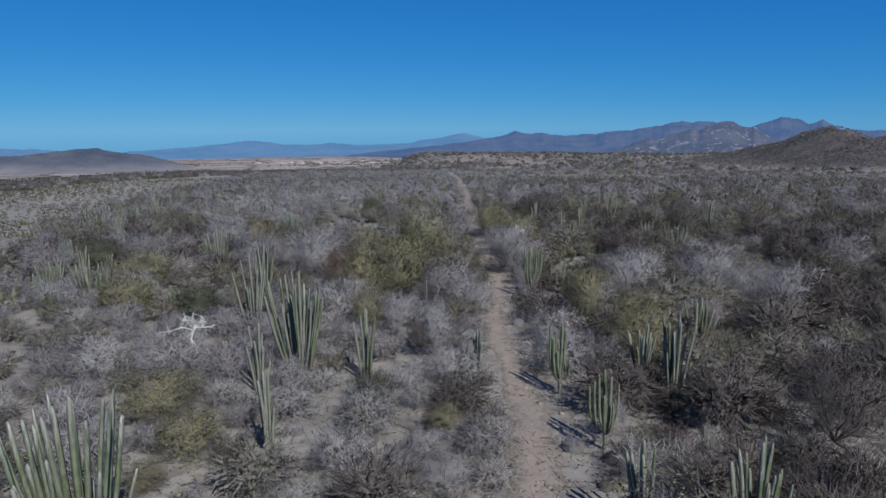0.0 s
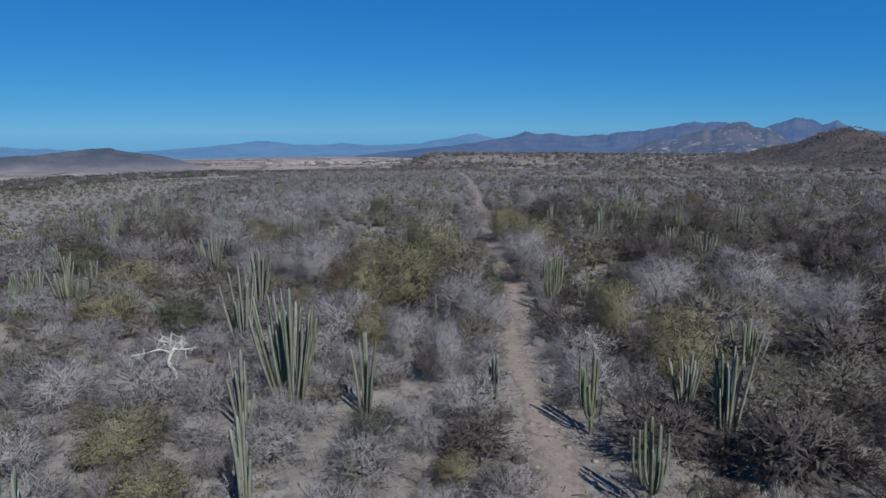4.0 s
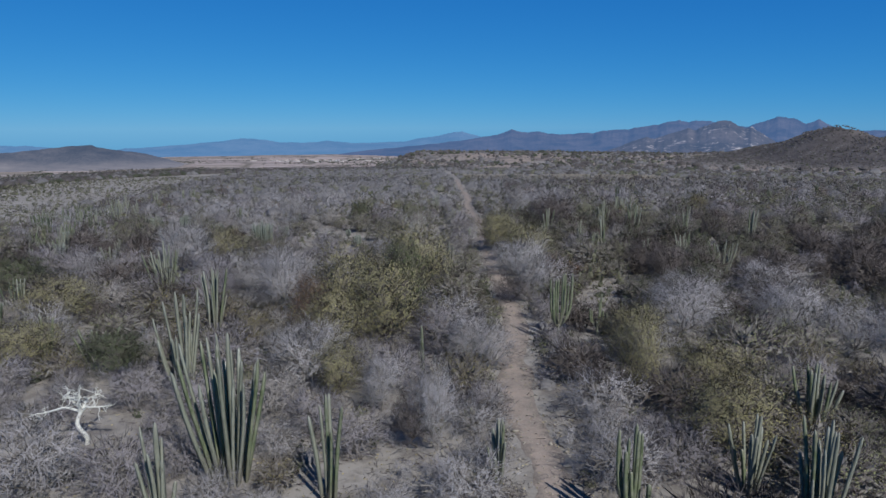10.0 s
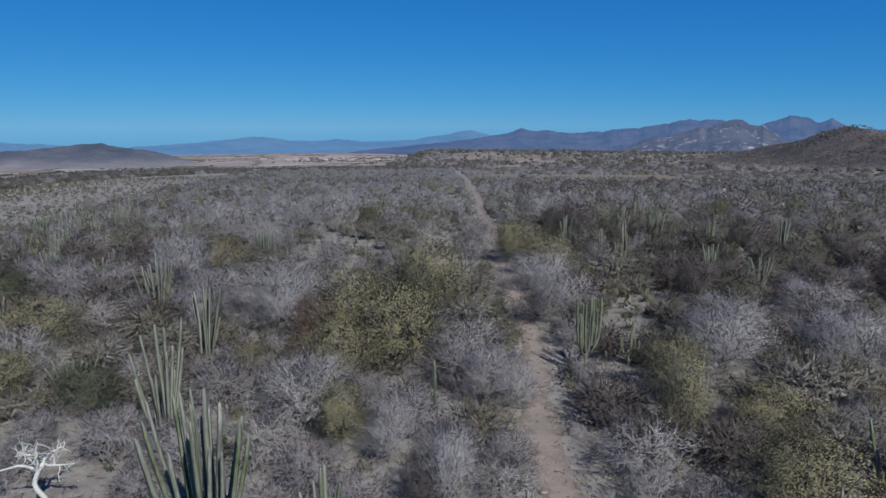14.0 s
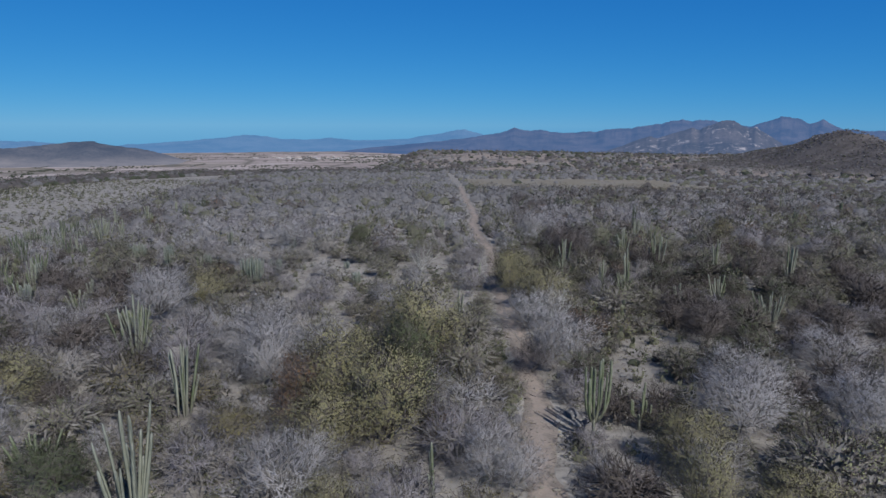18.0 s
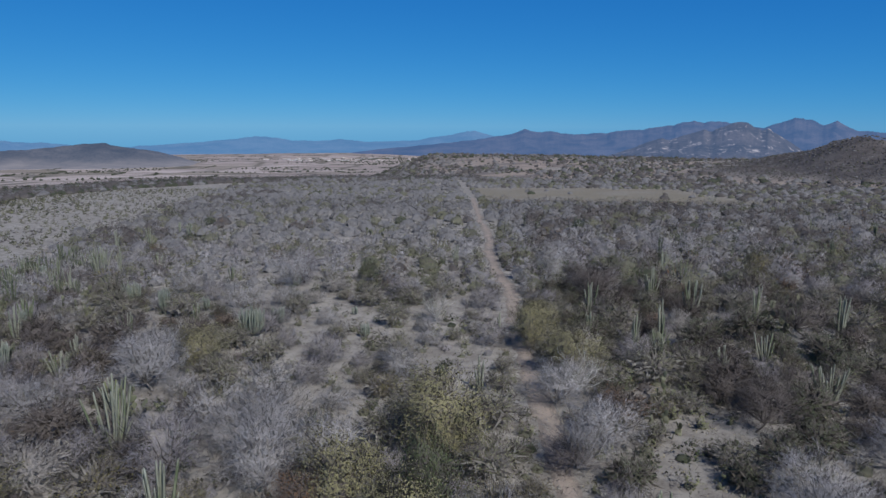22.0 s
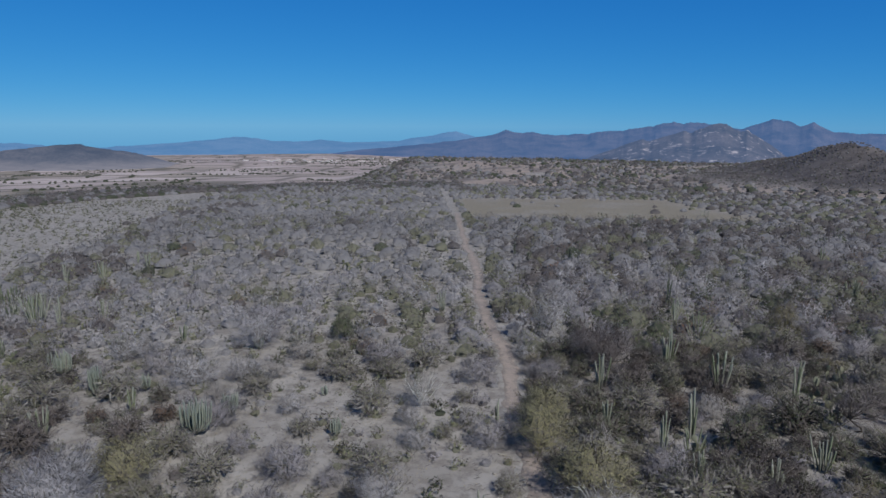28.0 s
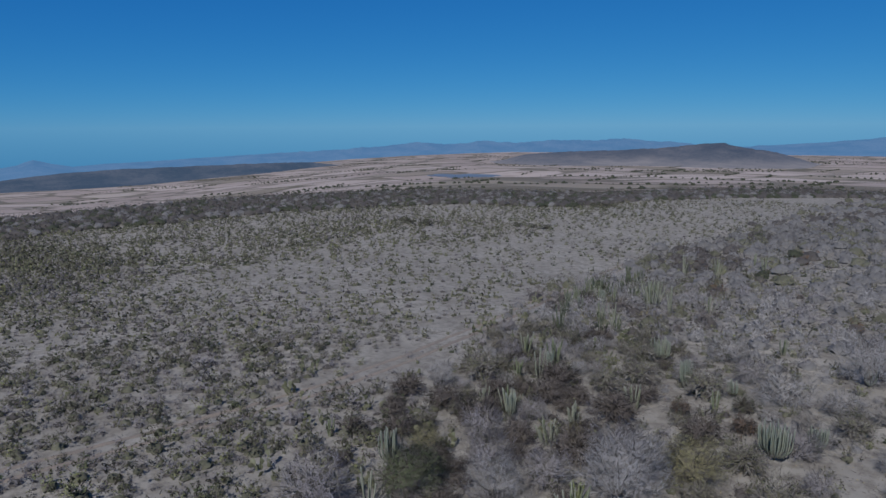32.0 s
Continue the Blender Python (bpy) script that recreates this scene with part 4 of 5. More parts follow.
cactus(-6.20, 30.55, 4.80, 19, 1.5, "tall")
cactus(-10.24, 37.97, 4.40, 9, 1.2, "grey")
cactus(-7.46, 28.11, 3.05, 6, 0.52, "grey")
cactus(-5.74, 22.35, 3.10, 5, 0.44, "tall")
cactus(-3.04, 29.28, 3.36, 4, 0.47, "tall")
cactus(5.33, 27.43, 3.16, 7, 0.54, "tree")
cactus(2.03, 30.36, 2.15, 5, 0.49, "tall")
cactus(9.49, 29.55, 2.45, 8, 0.84, "tall")
cactus(9.94, 26.75, 3.6, 10, 0.7, "tall")
cactus(13.54, 33.34, 2.62, 10, 0.92, "tall")
cactus(5.95, 22.23, 2.95, 7, 0.6, "tree")
cactus(6.62, 44.78, 3.83, 6, 0.84, "tree")
cactus(8.85, 45.57, 2.44, 4, 0.60, "tree")
cactus(-17.48, 55.41, 3.55, 10, 1.54, "tall")
cactus(-23.63, 46.23, 2.47, 9, 1.37, "tall")
cactus(-15.64, 41.97, 1.69, 9, 1.33, "low")
cactus(-13.69, 54.01, 2.09, 7, 1.15, "tall")
cactus(22.21, 61.01, 2.66, 9, 1.36, "tall")
cactus(-11.88, 47.35, 3.59, 8, 0.85, "tall")
cactus(-0.35, 39.68, 2.38, 3, 0.23, "tall")
cactus(24.82, 94.24, 2.92, 6, 2.00, "tall")
cactus(15.06, 70.66, 2.09, 6, 1.22, "low")
cactus(-30.54, 86.83, 2.35, 12, 1.98, "blue")
cactus(-15.64, 74.43, 2.86, 14, 1.60, "blue")
cactus(-14.21, 77.44, 1.99, 8, 0.98, "blue")
cactus(-25.87, 75.31, 1.92, 5, 0.91, "tall")
cactus(-26.23, 66.27, 1.76, 10, 1.10, "tall")
cactus(-26.84, 69.54, 1.89, 6, 0.56, "grey")
cactus(-19.48, 60.19, 1.93, 10, 1.74, "tall")
cactus(-21.91, 82.26, 1.59, 5, 0.78, "blue")
cactus(-6.75, 74.12, 1.48, 6, 0.62, "blue")
cactus(1.09, 105.36, 2.40, 4, 0.67, "tall")
cactus(3.92, 75.87, 1.78, 2, 0.28, "tall")
cactus(19.93, 87.98, 3.09, 7, 0.86, "tall")
cactus(21.38, 81.11, 3.32, 9, 1.12, "tall")
cactus(24.58, 83.26, 1.68, 5, 0.71, "tall")
cactus(13.97, 66.80, 2.48, 5, 0.65, "tall")
cactus(22.12, 68.92, 2.01, 7, 0.91, "tall")
cactus(1.60, 63.16, 2.39, 4, 0.35, "grey")
cactus(-15.71, 91.96, 1.75, 6, 0.64, "blue")
cactus(-47.94, 113.39, 2.65, 8, 1.82, "tall")
cactus(-36.40, 107.17, 2.18, 6, 1.10, "tall")
cactus(-23.20, 94.52, 1.69, 5, 0.54, "tall")
cactus(47.81, 216.29, 2.11, 4, 1.84, "tall")
cactus(54.65, 211.21, 2.20, 5, 1.81, "tall")
cactus(80.40, 226.35, 2.16, 6, 2.62, "tall")
cactus(51.77, 113.32, 2.40, 8, 2.05, "tall")
cactus(63.07, 127.06, 1.69, 10, 3.20, "tall")
cactus(-59.43, 142.56, 1.57, 4, 0.83, "tall")
cactus(-8.32, 81.01, 0.93, 3, 0.52, "blue")
cactus(-31.31, 68.06, 2.20, 10, 1.12, "tall")
cactus(-43.36, 106.40, 3.91, 12, 1.60, "tall")
cactus(-21.41, 78.52, 1.80, 4, 0.37, "tall")
cactus(-36.71, 56.68, 1.28, 5, 0.37, "low")
cactus(-20.74, 62.00, 1.23, 7, 0.60, "yellow")
cactus(-8.30, 14.60, 5.15, 21, 1.75, "tipped")
cactus(8.20, 15.80, 3.40, 12, 1.0, "tall")
cactus(5.70, 17.00, 2.90, 7, 0.50, "tall")


# more columns stand among the far bushes
far_rand = np.random.default_rng(42)
for k in range(34):
    cy = far_rand.uniform(40, 125)
    cx = float(edge_x(cy)) + abs(far_rand.normal(0, 6)) + 1.0
    cactus(cx, cy, far_rand.uniform(1.7, 3.2), int(far_rand.integers(4, 9)), far_rand.uniform(0.5, 1.1), ("tall", "dark", "low", "blue")[k % 4])
for k in range(44):
    cy = far_rand.uniform(62, 150)
    cx = float(track_x(cy)) + far_rand.uniform(5, 20 + 0.45 * cy) if k % 3 else float(edge_x(cy)) + far_rand.uniform(2, 22)
    cactus(cx, cy, far_rand.uniform(1.8, 3.6), int(far_rand.integers(3, 8)), far_rand.uniform(0.3, 0.9), "tall" if k % 4 else "dark")


# ---- trees ----
TREE_SHAPES = {}


def tree(x, y, tall, wide, bark, twig, leaf, name, label, s=0, leaves=0, trunk=0.25, twigs=1500, thick=0.055, spread=1.0):
    key = (bark, twig, leaf, s, leaves, trunk)
    if key not in TREE_SHAPES:
        limbs, tw, lf = shrub_shape(7000 + 31 * len(TREE_SHAPES) + s, 1.0, 0.62, 13, 3 * twigs, 0.0032, 3 * leaves, 0.0108, 4, trunk, thick * 0.2, spread, dome=2.4)
        TREE_SHAPES[key] = (tri_mesh("limbs", *limbs, MAT[bark], smooth=True), crown_mesh("crown", tw, MAT[twig]), crown_mesh("foliage", lf, MAT[leaf]) if lf is not None else None)
    limbs, tw, lf = TREE_SHAPES[key]
    rand = np.random.default_rng(int(abs(x * 57 + y * 91)))
    ob = root(name, pose(x, y, float(height(x, y)) - 0.04, 0, 0, rand.uniform(0, 360)) @ Matrix.Diagonal((wide / 0.62, wide / 0.62, tall, 1)), label, "tree", "trees of the scrub")
    part("trunk", limbs, ob)
    tagged(part("crown", tw, ob), kind="stuff")
    if lf:
        tagged(part("foliage", lf, ob), kind="stuff")
    TAKEN.append((x, y, wide * 0.55))
    return ob


def crooked(rand, start, way, length, steps, bend):
    """A limb that twists as it grows."""
    p, d = [np.array(start, float)], np.array(way, float) / np.linalg.norm(way)
    for k in range(steps):
        d = d + rand.normal(0, bend, 3)
        d /= np.linalg.norm(d)
        p.append(p[-1] + d * length / steps)
    return np.array(p)


def dead_tree(x, y, tall):
    """The bleached dead tree: a slim leaning trunk, one long crooked limb and a tangled crown."""
    rand = np.random.default_rng(5)
    ob = root("dead_tree", Matrix.Translation((x, y, float(height(x, y)) - 0.05)), "bleached white dead tree with crooked bare limbs", "tree")
    t = np.linspace(0, 1, 8)[:, None]
    stem = np.concatenate([0.1 * np.sin(t * 7) - 0.12 * t, 0.06 * np.cos(t * 5), t * tall * 0.52], 1)
    part("trunk", tri_mesh("trunk", *tube(stem, 0.085, 0.065, 8), MAT["bark_white"], smooth=True), ob)
    top = stem[-1]
    for k, (a, up, ln) in enumerate(((math.pi, 0.2, 1.75), (0.2, 1.5, 1.15), (1.4, 2.2, 1.1), (2.6, 2.6, 1.1), (-0.6, 1.6, 1.1), (-2.0, 2.2, 1.0))):
        d = np.array([math.cos(a), math.sin(a), up])
        p = crooked(rand, top, d, ln, 9, 0.16 if k == 0 else 0.3)
        if k == 0:
            p[:, 2] += 0.1 * np.sin(np.linspace(0, 7, 10)) - 0.16 * np.linspace(0, 1, 10) ** 4
        pieces = [tube(p, 0.052, 0.016, 6)]
        for j in range(6 if k == 0 else 9):
            q = p[rand.integers(3, 10)]
            c = crooked(rand, q, rand.normal(size=3) + (0, 0, 0.3), rand.uniform(0.3, 0.65), 6, 0.5)
            pieces.append(tube(c, 0.02, 0.006, 4))
            for e in range(2):
                pieces.append(tube(crooked(rand, c[rand.integers(2, 7)], rand.normal(size=3), rand.uniform(0.12, 0.3), 4, 0.5), 0.009, 0.004, 3))
        part("limb", tri_mesh("limb", *join(pieces), MAT["bark_white"], smooth=True), ob)
    TAKEN.append((x, y, 1.3))


dead_tree(-11.9, 33.0, 2.4)
tree(-4.7, 48.1, 4.11, 2.56, "bark_dark", "twig_brown", "leaf_canopy", "leafy_tree", "small spreading tree with dusty yellow-olive leaves", 0, 3800, 0.12)
tree(-1.1, 54.1, 4.97, 2.71, "bark_dark", "twig_brown", "leaf_canopy", "leafy_tree", "small spreading tree with dusty yellow-olive leaves", 1, 3800, 0.12)
tree(-6.6, 47.7, 3.14, 1.67, "bark_dark", "twig_brown", "leaf_rust", "leafy_tree", "low tree with withered rusty leaves", 2, 1300, 0.10)
tree(-9.2, 53.4, 3.24, 2.37, "bark_pale", "twig_grey", None, "bare_tree", "bare tree with pale twisted limbs", 0, 0, 0.25)
tree(19.0, 45.8, 2.99, 2.62, "bark_grey", "twig_grey", None, "bare_tree", "broad leafless tree with a fine lilac-grey crown", 1, 0, 0.12)
tree(15.0, 49.7, 2.78, 2.60, "bark_grey", "twig_grey", None, "bare_tree", "broad leafless tree with a fine lilac-grey crown", 2, 0, 0.12)
tree(20.7, 38.8, 3.62, 2.00, "bark_pale", "twig_grey", None, "bare_tree", "bare tree with pale twisted limbs", 0, 0, 0.25)
tree(11.1, 34.2, 2.14, 1.38, "bark_grey", "twig_brown", "leaf_yellow", "leafy_tree", "round small tree with yellowish leaves", 1, 1800, 0.10)
tree(13.8, 21.3, 3.61, 2.19, "bark_dark", "twig_brown", None, "bare_tree", "leafless dark brown tree with a domed crown", 2, 0, 0.20)
tree(9.5, 21.8, 1.25, 0.65, "bark_white", "twig_pale", None, "bare_tree", "bare small tree with whitish branches", 0, 0, 0.15)
tree(6.4, 23.2, 1.70, 0.83, "bark_pale", "twig_grey", None, "bare_tree", "bare tree with pale twisted limbs", 1, 0, 0.25)
tree(9.9, 31.9, 2.73, 2.02, "bark_dark", "twig_brown", "leaf_canopy", "leafy_tree", "small spreading tree with dusty yellow-olive leaves", 2, 3800, 0.12)
tree(16.0, 37.9, 2.02, 1.03, "bark_grey", "twig_brown", "leaf_yellow", "leafy_tree", "round small tree with yellowish leaves", 0, 1800, 0.10)
tree(0.1, 32.4, 3.26, 1.22, "bark_grey", "twig_grey", None, "bare_tree", "leafless grey tree with spreading limbs", 1, 0, 0.18)
tree(-1.9, 35.8, 2.47, 1.09, "bark_pale", "twig_grey", None, "bare_tree", "bare tree with pale twisted limbs", 2, 0, 0.25)
tree(-0.6, 32.6, 2.14, 1.09, "bark_dark", "twig_brown", None, "bare_tree", "leafless dark brown tree with a domed crown", 0, 0, 0.20)
tree(-3.8, 37.5, 2.42, 1.18, "bark_dark", "twig_brown", "leaf_canopy", "leafy_tree", "small spreading tree with dusty yellow-olive leaves", 1, 3800, 0.12)
tree(-6.5, 41.0, 2.34, 1.55, "bark_grey", "twig_grey", None, "bare_tree", "broad leafless tree with a fine lilac-grey crown", 2, 0, 0.12)
tree(-10.0, 56.1, 2.93, 2.45, "bark_grey", "twig_grey", None, "bare_tree", "leafless grey tree with spreading limbs", 0, 0, 0.18)
tree(-13.3, 51.6, 4.28, 2.54, "bark_dark", "twig_purple", None, "bare_tree", "leafless tree with a dense purplish brown crown", 1, 0, 0.08)
tree(-8.9, 50.8, 3.78, 2.01, "bark_pale", "twig_grey", None, "bare_tree", "bare tree with pale twisted limbs", 2, 0, 0.25)
tree(-1.4, 46.4, 5.3, 1.5, "bark_dark", "twig_brown", "leaf_green", "leafy_tree", "small dense tree with fresh green leaves", 0, 3400, 0.15)
tree(-0.4, 53.9, 3.35, 1.79, "bark_dark", "twig_brown", "leaf_canopy", "leafy_tree", "small spreading tree with dusty yellow-olive leaves", 1, 3800, 0.12)
tree(5.3, 53.0, 1.88, 1.83, "bark_dark", "twig_brown", None, "bare_tree", "leafless dark brown tree with a domed crown", 2, 0, 0.20)
tree(6.2, 53.0, 4.17, 1.93, "bark_grey", "twig_grey", None, "bare_tree", "broad leafless tree with a fine lilac-grey crown", 0, 0, 0.12)
tree(-19.1, 63.4, 4.21, 3.02, "bark_grey", "twig_grey", None, "bare_tree", "broad leafless tree with a fine lilac-grey crown", 1, 0, 0.12)
tree(14.17, 85.43, 3.91, 3.05, "bark_dark", "twig_brown", None, "bare_tree", "leafless dark brown tree with a domed crown", 2, 0, 0.20)
tree(10.93, 95.40, 4.14, 2.70, "bark_grey", "twig_grey", None, "bare_tree", "leafless grey tree with spreading limbs", 0, 0, 0.18)
tree(33.80, 95.95, 3.32, 1.75, "bark_grey", "twig_brown", "leaf_yellow", "leafy_tree", "round small tree with yellowish leaves", 1, 1800, 0.10)
tree(6.11, 71.67, 3.70, 2.21, "bark_dark", "twig_brown", "leaf_canopy", "leafy_tree", "small spreading tree with dusty yellow-olive leaves", 2, 3800, 0.12)
tree(6.7, 63.1, 1.98, 1.55, "bark_white", "twig_pale", None, "bare_tree", "bare small tree with whitish branches", 0, 0, 0.15)
tree(20.7, 61.8, 2.40, 2.01, "bark_dark", "twig_brown", None, "bare_tree", "leafless dark brown tree with a domed crown", 1, 0, 0.20)
tree(-1.30, 78.64, 3.09, 1.43, "bark_white", "twig_pale", None, "bare_tree", "bare small tree with whitish branches", 2, 0, 0.15)
tree(-3.5, 65.1, 2.52, 1.93, "bark_grey", "twig_grey", None, "bare_tree", "broad leafless tree with a fine lilac-grey crown", 0, 0, 0.12)
tree(7.5, 62.7, 2.81, 1.98, "bark_white", "twig_pale", None, "bare_tree", "bare small tree with whitish branches", 1, 0, 0.15)
tree(-8.44, 94.78, 2.39, 1.43, "bark_dark", "twig_brown", "leaf_green", "leafy_tree", "small dense tree with fresh green leaves", 2, 3400, 0.15)
tree(6.83, 74.96, 2.97, 1.90, "bark_dark", "twig_brown", "leaf_canopy", "leafy_tree", "small spreading tree with dusty yellow-olive leaves", 0, 3800, 0.12)
tree(-15.98, 91.93, 3.83, 2.79, "bark_grey", "twig_grey", None, "bare_tree", "leafless grey tree with spreading limbs", 1, 0, 0.18)
tree(27.47, 74.07, 3.72, 2.88, "bark_dark", "twig_brown", None, "bare_tree", "leafless dark brown tree with a domed crown", 2, 0, 0.20)
tree(-17.75, 68.44, 2.65, 2.32, "bark_dark", "twig_brown", "leaf_canopy", "leafy_tree", "small spreading tree with dusty yellow-olive leaves", 0, 3800, 0.12)
tree(8.6, 37.5, 3.30, 1.23, "bark_dark", "twig_brown", "leaf_canopy", "leafy_tree", "small spreading tree with dusty yellow-olive leaves", 1, 3800, 0.12)
tree(9.8, 41.9, 2.69, 1.96, "bark_dark", "twig_brown", "leaf_canopy", "leafy_tree", "small spreading tree with dusty yellow-olive leaves", 2, 3800, 0.12)
tree(7.8, 66.2, 3.23, 2.73, "bark_dark", "twig_brown", "leaf_canopy", "leafy_tree", "small spreading tree with dusty yellow-olive leaves", 0, 3800, 0.12)
tree(13.1, 45.3, 3.04, 3.03, "bark_grey", "twig_grey", None, "bare_tree", "broad leafless tree with a fine lilac-grey crown", 1, 0, 0.12)
tree(18.1, 43.2, 3.17, 2.54, "bark_grey", "twig_grey", None, "bare_tree", "broad leafless tree with a fine lilac-grey crown", 2, 0, 0.12)
tree(6.2, 61.5, 2.74, 2.56, "bark_grey", "twig_grey", None, "bare_tree", "broad leafless tree with a fine lilac-grey crown", 0, 0, 0.12)
tree(12.85, 86.55, 3.63, 2.77, "bark_dark", "twig_brown", None, "bare_tree", "leafless dark brown tree with a domed crown", 1, 0, 0.20)
tree(-24.1, 42.9, 2.15, 2.33, "bark_grey", "twig_grey", None, "bare_tree", "broad leafless tree with a fine lilac-grey crown", 2, 0, 0.12)
tree(-27.5, 56.2, 2.59, 2.45, "bark_dark", "twig_brown", "leaf_green", "leafy_tree", "small dense tree with fresh green leaves", 0, 3400, 0.15)
tree(-9.8, 55.5, 2.81, 2.67, "bark_grey", "twig_grey", None, "bare_tree", "leafless grey tree with spreading limbs", 1, 0, 0.18)
tree(-5.0, 41.1, 2.42, 1.60, "bark_grey", "twig_grey", None, "bare_tree", "broad leafless tree with a fine lilac-grey crown", 2, 0, 0.12)
tree(1.7, 40.8, 2.76, 1.45, "bark_grey", "twig_grey", None, "bare_tree", "broad leafless tree with a fine lilac-grey crown", 0, 0, 0.12)
tree(14.7, 47.1, 2.92, 2.18, "bark_grey", "twig_grey", None, "bare_tree", "broad leafless tree with a fine lilac-grey crown", 1, 0, 0.12)
tree(21.5, 53.0, 2.73, 3.10, "bark_grey", "twig_grey", None, "bare_tree", "broad leafless tree with a fine lilac-grey crown", 2, 0, 0.12)
tree(16.5, 57.4, 3.03, 2.42, "bark_dark", "twig_brown", None, "bare_tree", "leafless dark brown tree with a domed crown", 0, 0, 0.20)
tree(11.8, 37.9, 2.15, 1.80, "bark_dark", "twig_brown", "leaf_canopy", "leafy_tree", "small spreading tree with dusty yellow-olive leaves", 1, 3800, 0.12)
tree(-11.5, 55.4, 2.70, 2.22, "bark_pale", "twig_grey", None, "bare_tree", "bare tree with pale twisted limbs", 2, 0, 0.25)
tree(-23.9, 58.8, 2.65, 2.25, "bark_grey", "twig_grey", None, "bare_tree", "broad leafless tree with a fine lilac-grey crown", 0, 0, 0.12)
tree(-19.4, 65.3, 3.84, 2.43, "bark_grey", "twig_grey", None, "bare_tree", "broad leafless tree with a fine lilac-grey crown", 1, 0, 0.12)
tree(-39.80, 77.55, 2.55, 1.48, "bark_dark", "twig_purple", None, "bare_tree", "leafless tree with a dense purplish brown crown", 2, 0, 0.08)
tree(-39.02, 68.64, 2.29, 1.55, "bark_grey", "twig_grey", None, "bare_tree", "broad leafless tree with a fine lilac-grey crown", 0, 0, 0.12)
tree(-30.8, 59.9, 1.69, 1.41, "bark_dark", "twig_brown", "leaf_canopy", "leafy_tree", "small spreading tree with dusty yellow-olive leaves", 1, 3800, 0.12)
tree(-25.57, 68.13, 1.39, 1.10, "bark_grey", "twig_brown", "leaf_yellow", "leafy_tree", "round small tree with yellowish leaves", 2, 1800, 0.10)
tree(-15.37, 93.66, 4.26, 2.43, "bark_dark", "twig_purple", None, "bare_tree", "leafless tree with a dense purplish brown crown", 0, 0, 0.08)
tree(-4.8, 43.2, 3.22, 1.89, "bark_dark", "twig_brown", "leaf_canopy", "leafy_tree", "small spreading tree with dusty yellow-olive leaves", 1, 3800, 0.12)
tree(-2.3, 44.1, 4.54, 2.33, "bark_dark", "twig_brown", "leaf_canopy", "leafy_tree", "small spreading tree with dusty yellow-olive leaves", 2, 3800, 0.12)
tree(-6.3, 45.2, 2.44, 1.46, "bark_dark", "twig_brown", "leaf_rust", "leafy_tree", "low tree with withered rusty leaves", 0, 1300, 0.10)
tree(-8.8, 44.2, 1.90, 1.61, "bark_grey", "twig_brown", "leaf_yellow", "leafy_tree", "round small tree with yellowish leaves", 1, 1800, 0.10)
tree(2.9, 40.5, 2.30, 1.39, "bark_grey", "twig_grey", None, "bare_tree", "broad leafless tree with a fine lilac-grey crown", 2, 0, 0.12)
tree(10.0, 40.3, 2.29, 1.75, "bark_grey", "twig_grey", None, "bare_tree", "broad leafless tree with a fine lilac-grey crown", 0, 0, 0.12)
tree(20.2, 41.7, 2.95, 2.40, "bark_grey", "twig_grey", None, "bare_tree", "broad leafless tree with a fine lilac-grey crown", 1, 0, 0.12)
tree(-18.8, 41.0, 2.27, 2.31, "bark_dark", "twig_brown", "leaf_canopy", "leafy_tree", "small spreading tree with dusty yellow-olive leaves", 2, 3800, 0.12)
tree(-14.0, 40.1, 2.09, 1.81, "bark_dark", "twig_brown", "leaf_green", "leafy_tree", "small dense tree with fresh green leaves", 0, 3400, 0.15)
tree(-21.0, 48.9, 2.80, 2.41, "bark_dark", "twig_brown", "leaf_canopy", "leafy_tree", "small spreading tree with dusty yellow-olive leaves", 1, 3800, 0.12)
tree(6.5, 20.0, 1.7, 1.1, "bark_white", "twig_pale", None, "bare_tree", "bare small tree with whitish branches", 1, 0, 0.15)
tree(8.1, 20.8, 1.3, 0.8, "bark_white", "twig_pale", None, "bare_tree", "bare small tree with whitish branches", 2, 0, 0.15)
tree(1.5, 23.4, 1.0, 0.8, "bark_grey", "twig_brown", "leaf_yellow", "leafy_tree", "round small tree with yellowish leaves", 1, 1800, 0.10)
tree(0.3, 23.9, 1.1, 0.9, "bark_dark", "twig_brown", "leaf_canopy", "leafy_tree", "small spreading tree with dusty yellow-olive leaves", 0, 3800, 0.12)
tree(-2.6, 26.6, 1.4, 1.2, "bark_dark", "twig_brown", "leaf_green", "leafy_tree", "small dense tree with fresh green leaves", 2, 3400, 0.15)
tree(0.3, 19.8, 1.1, 1.3, "bark_grey", "twig_grey", None, "bare_tree", "broad leafless tree with a fine lilac-grey crown", 1, 0, 0.12)
tree(-1.2, 28.3, 1.2, 1.2, "bark_grey", "twig_grey", None, "bare_tree", "broad leafless tree with a fine lilac-grey crown", 2, 0, 0.12)
tree(-8.4, 22.0, 1.7, 1.5, "bark_dark", "twig_brown", "leaf_canopy", "leafy_tree", "small spreading tree with dusty yellow-olive leaves", 2, 3800, 0.12)
tree(-10.6, 25.4, 1.9, 1.7, "bark_dark", "twig_brown", "leaf_canopy", "leafy_tree", "small spreading tree with dusty yellow-olive leaves", 1, 3800, 0.12)
tree(-8.9, 19.6, 1.0, 0.9, "bark_grey", "twig_brown", "leaf_yellow", "leafy_tree", "round small tree with yellowish leaves", 2, 1800, 0.10)



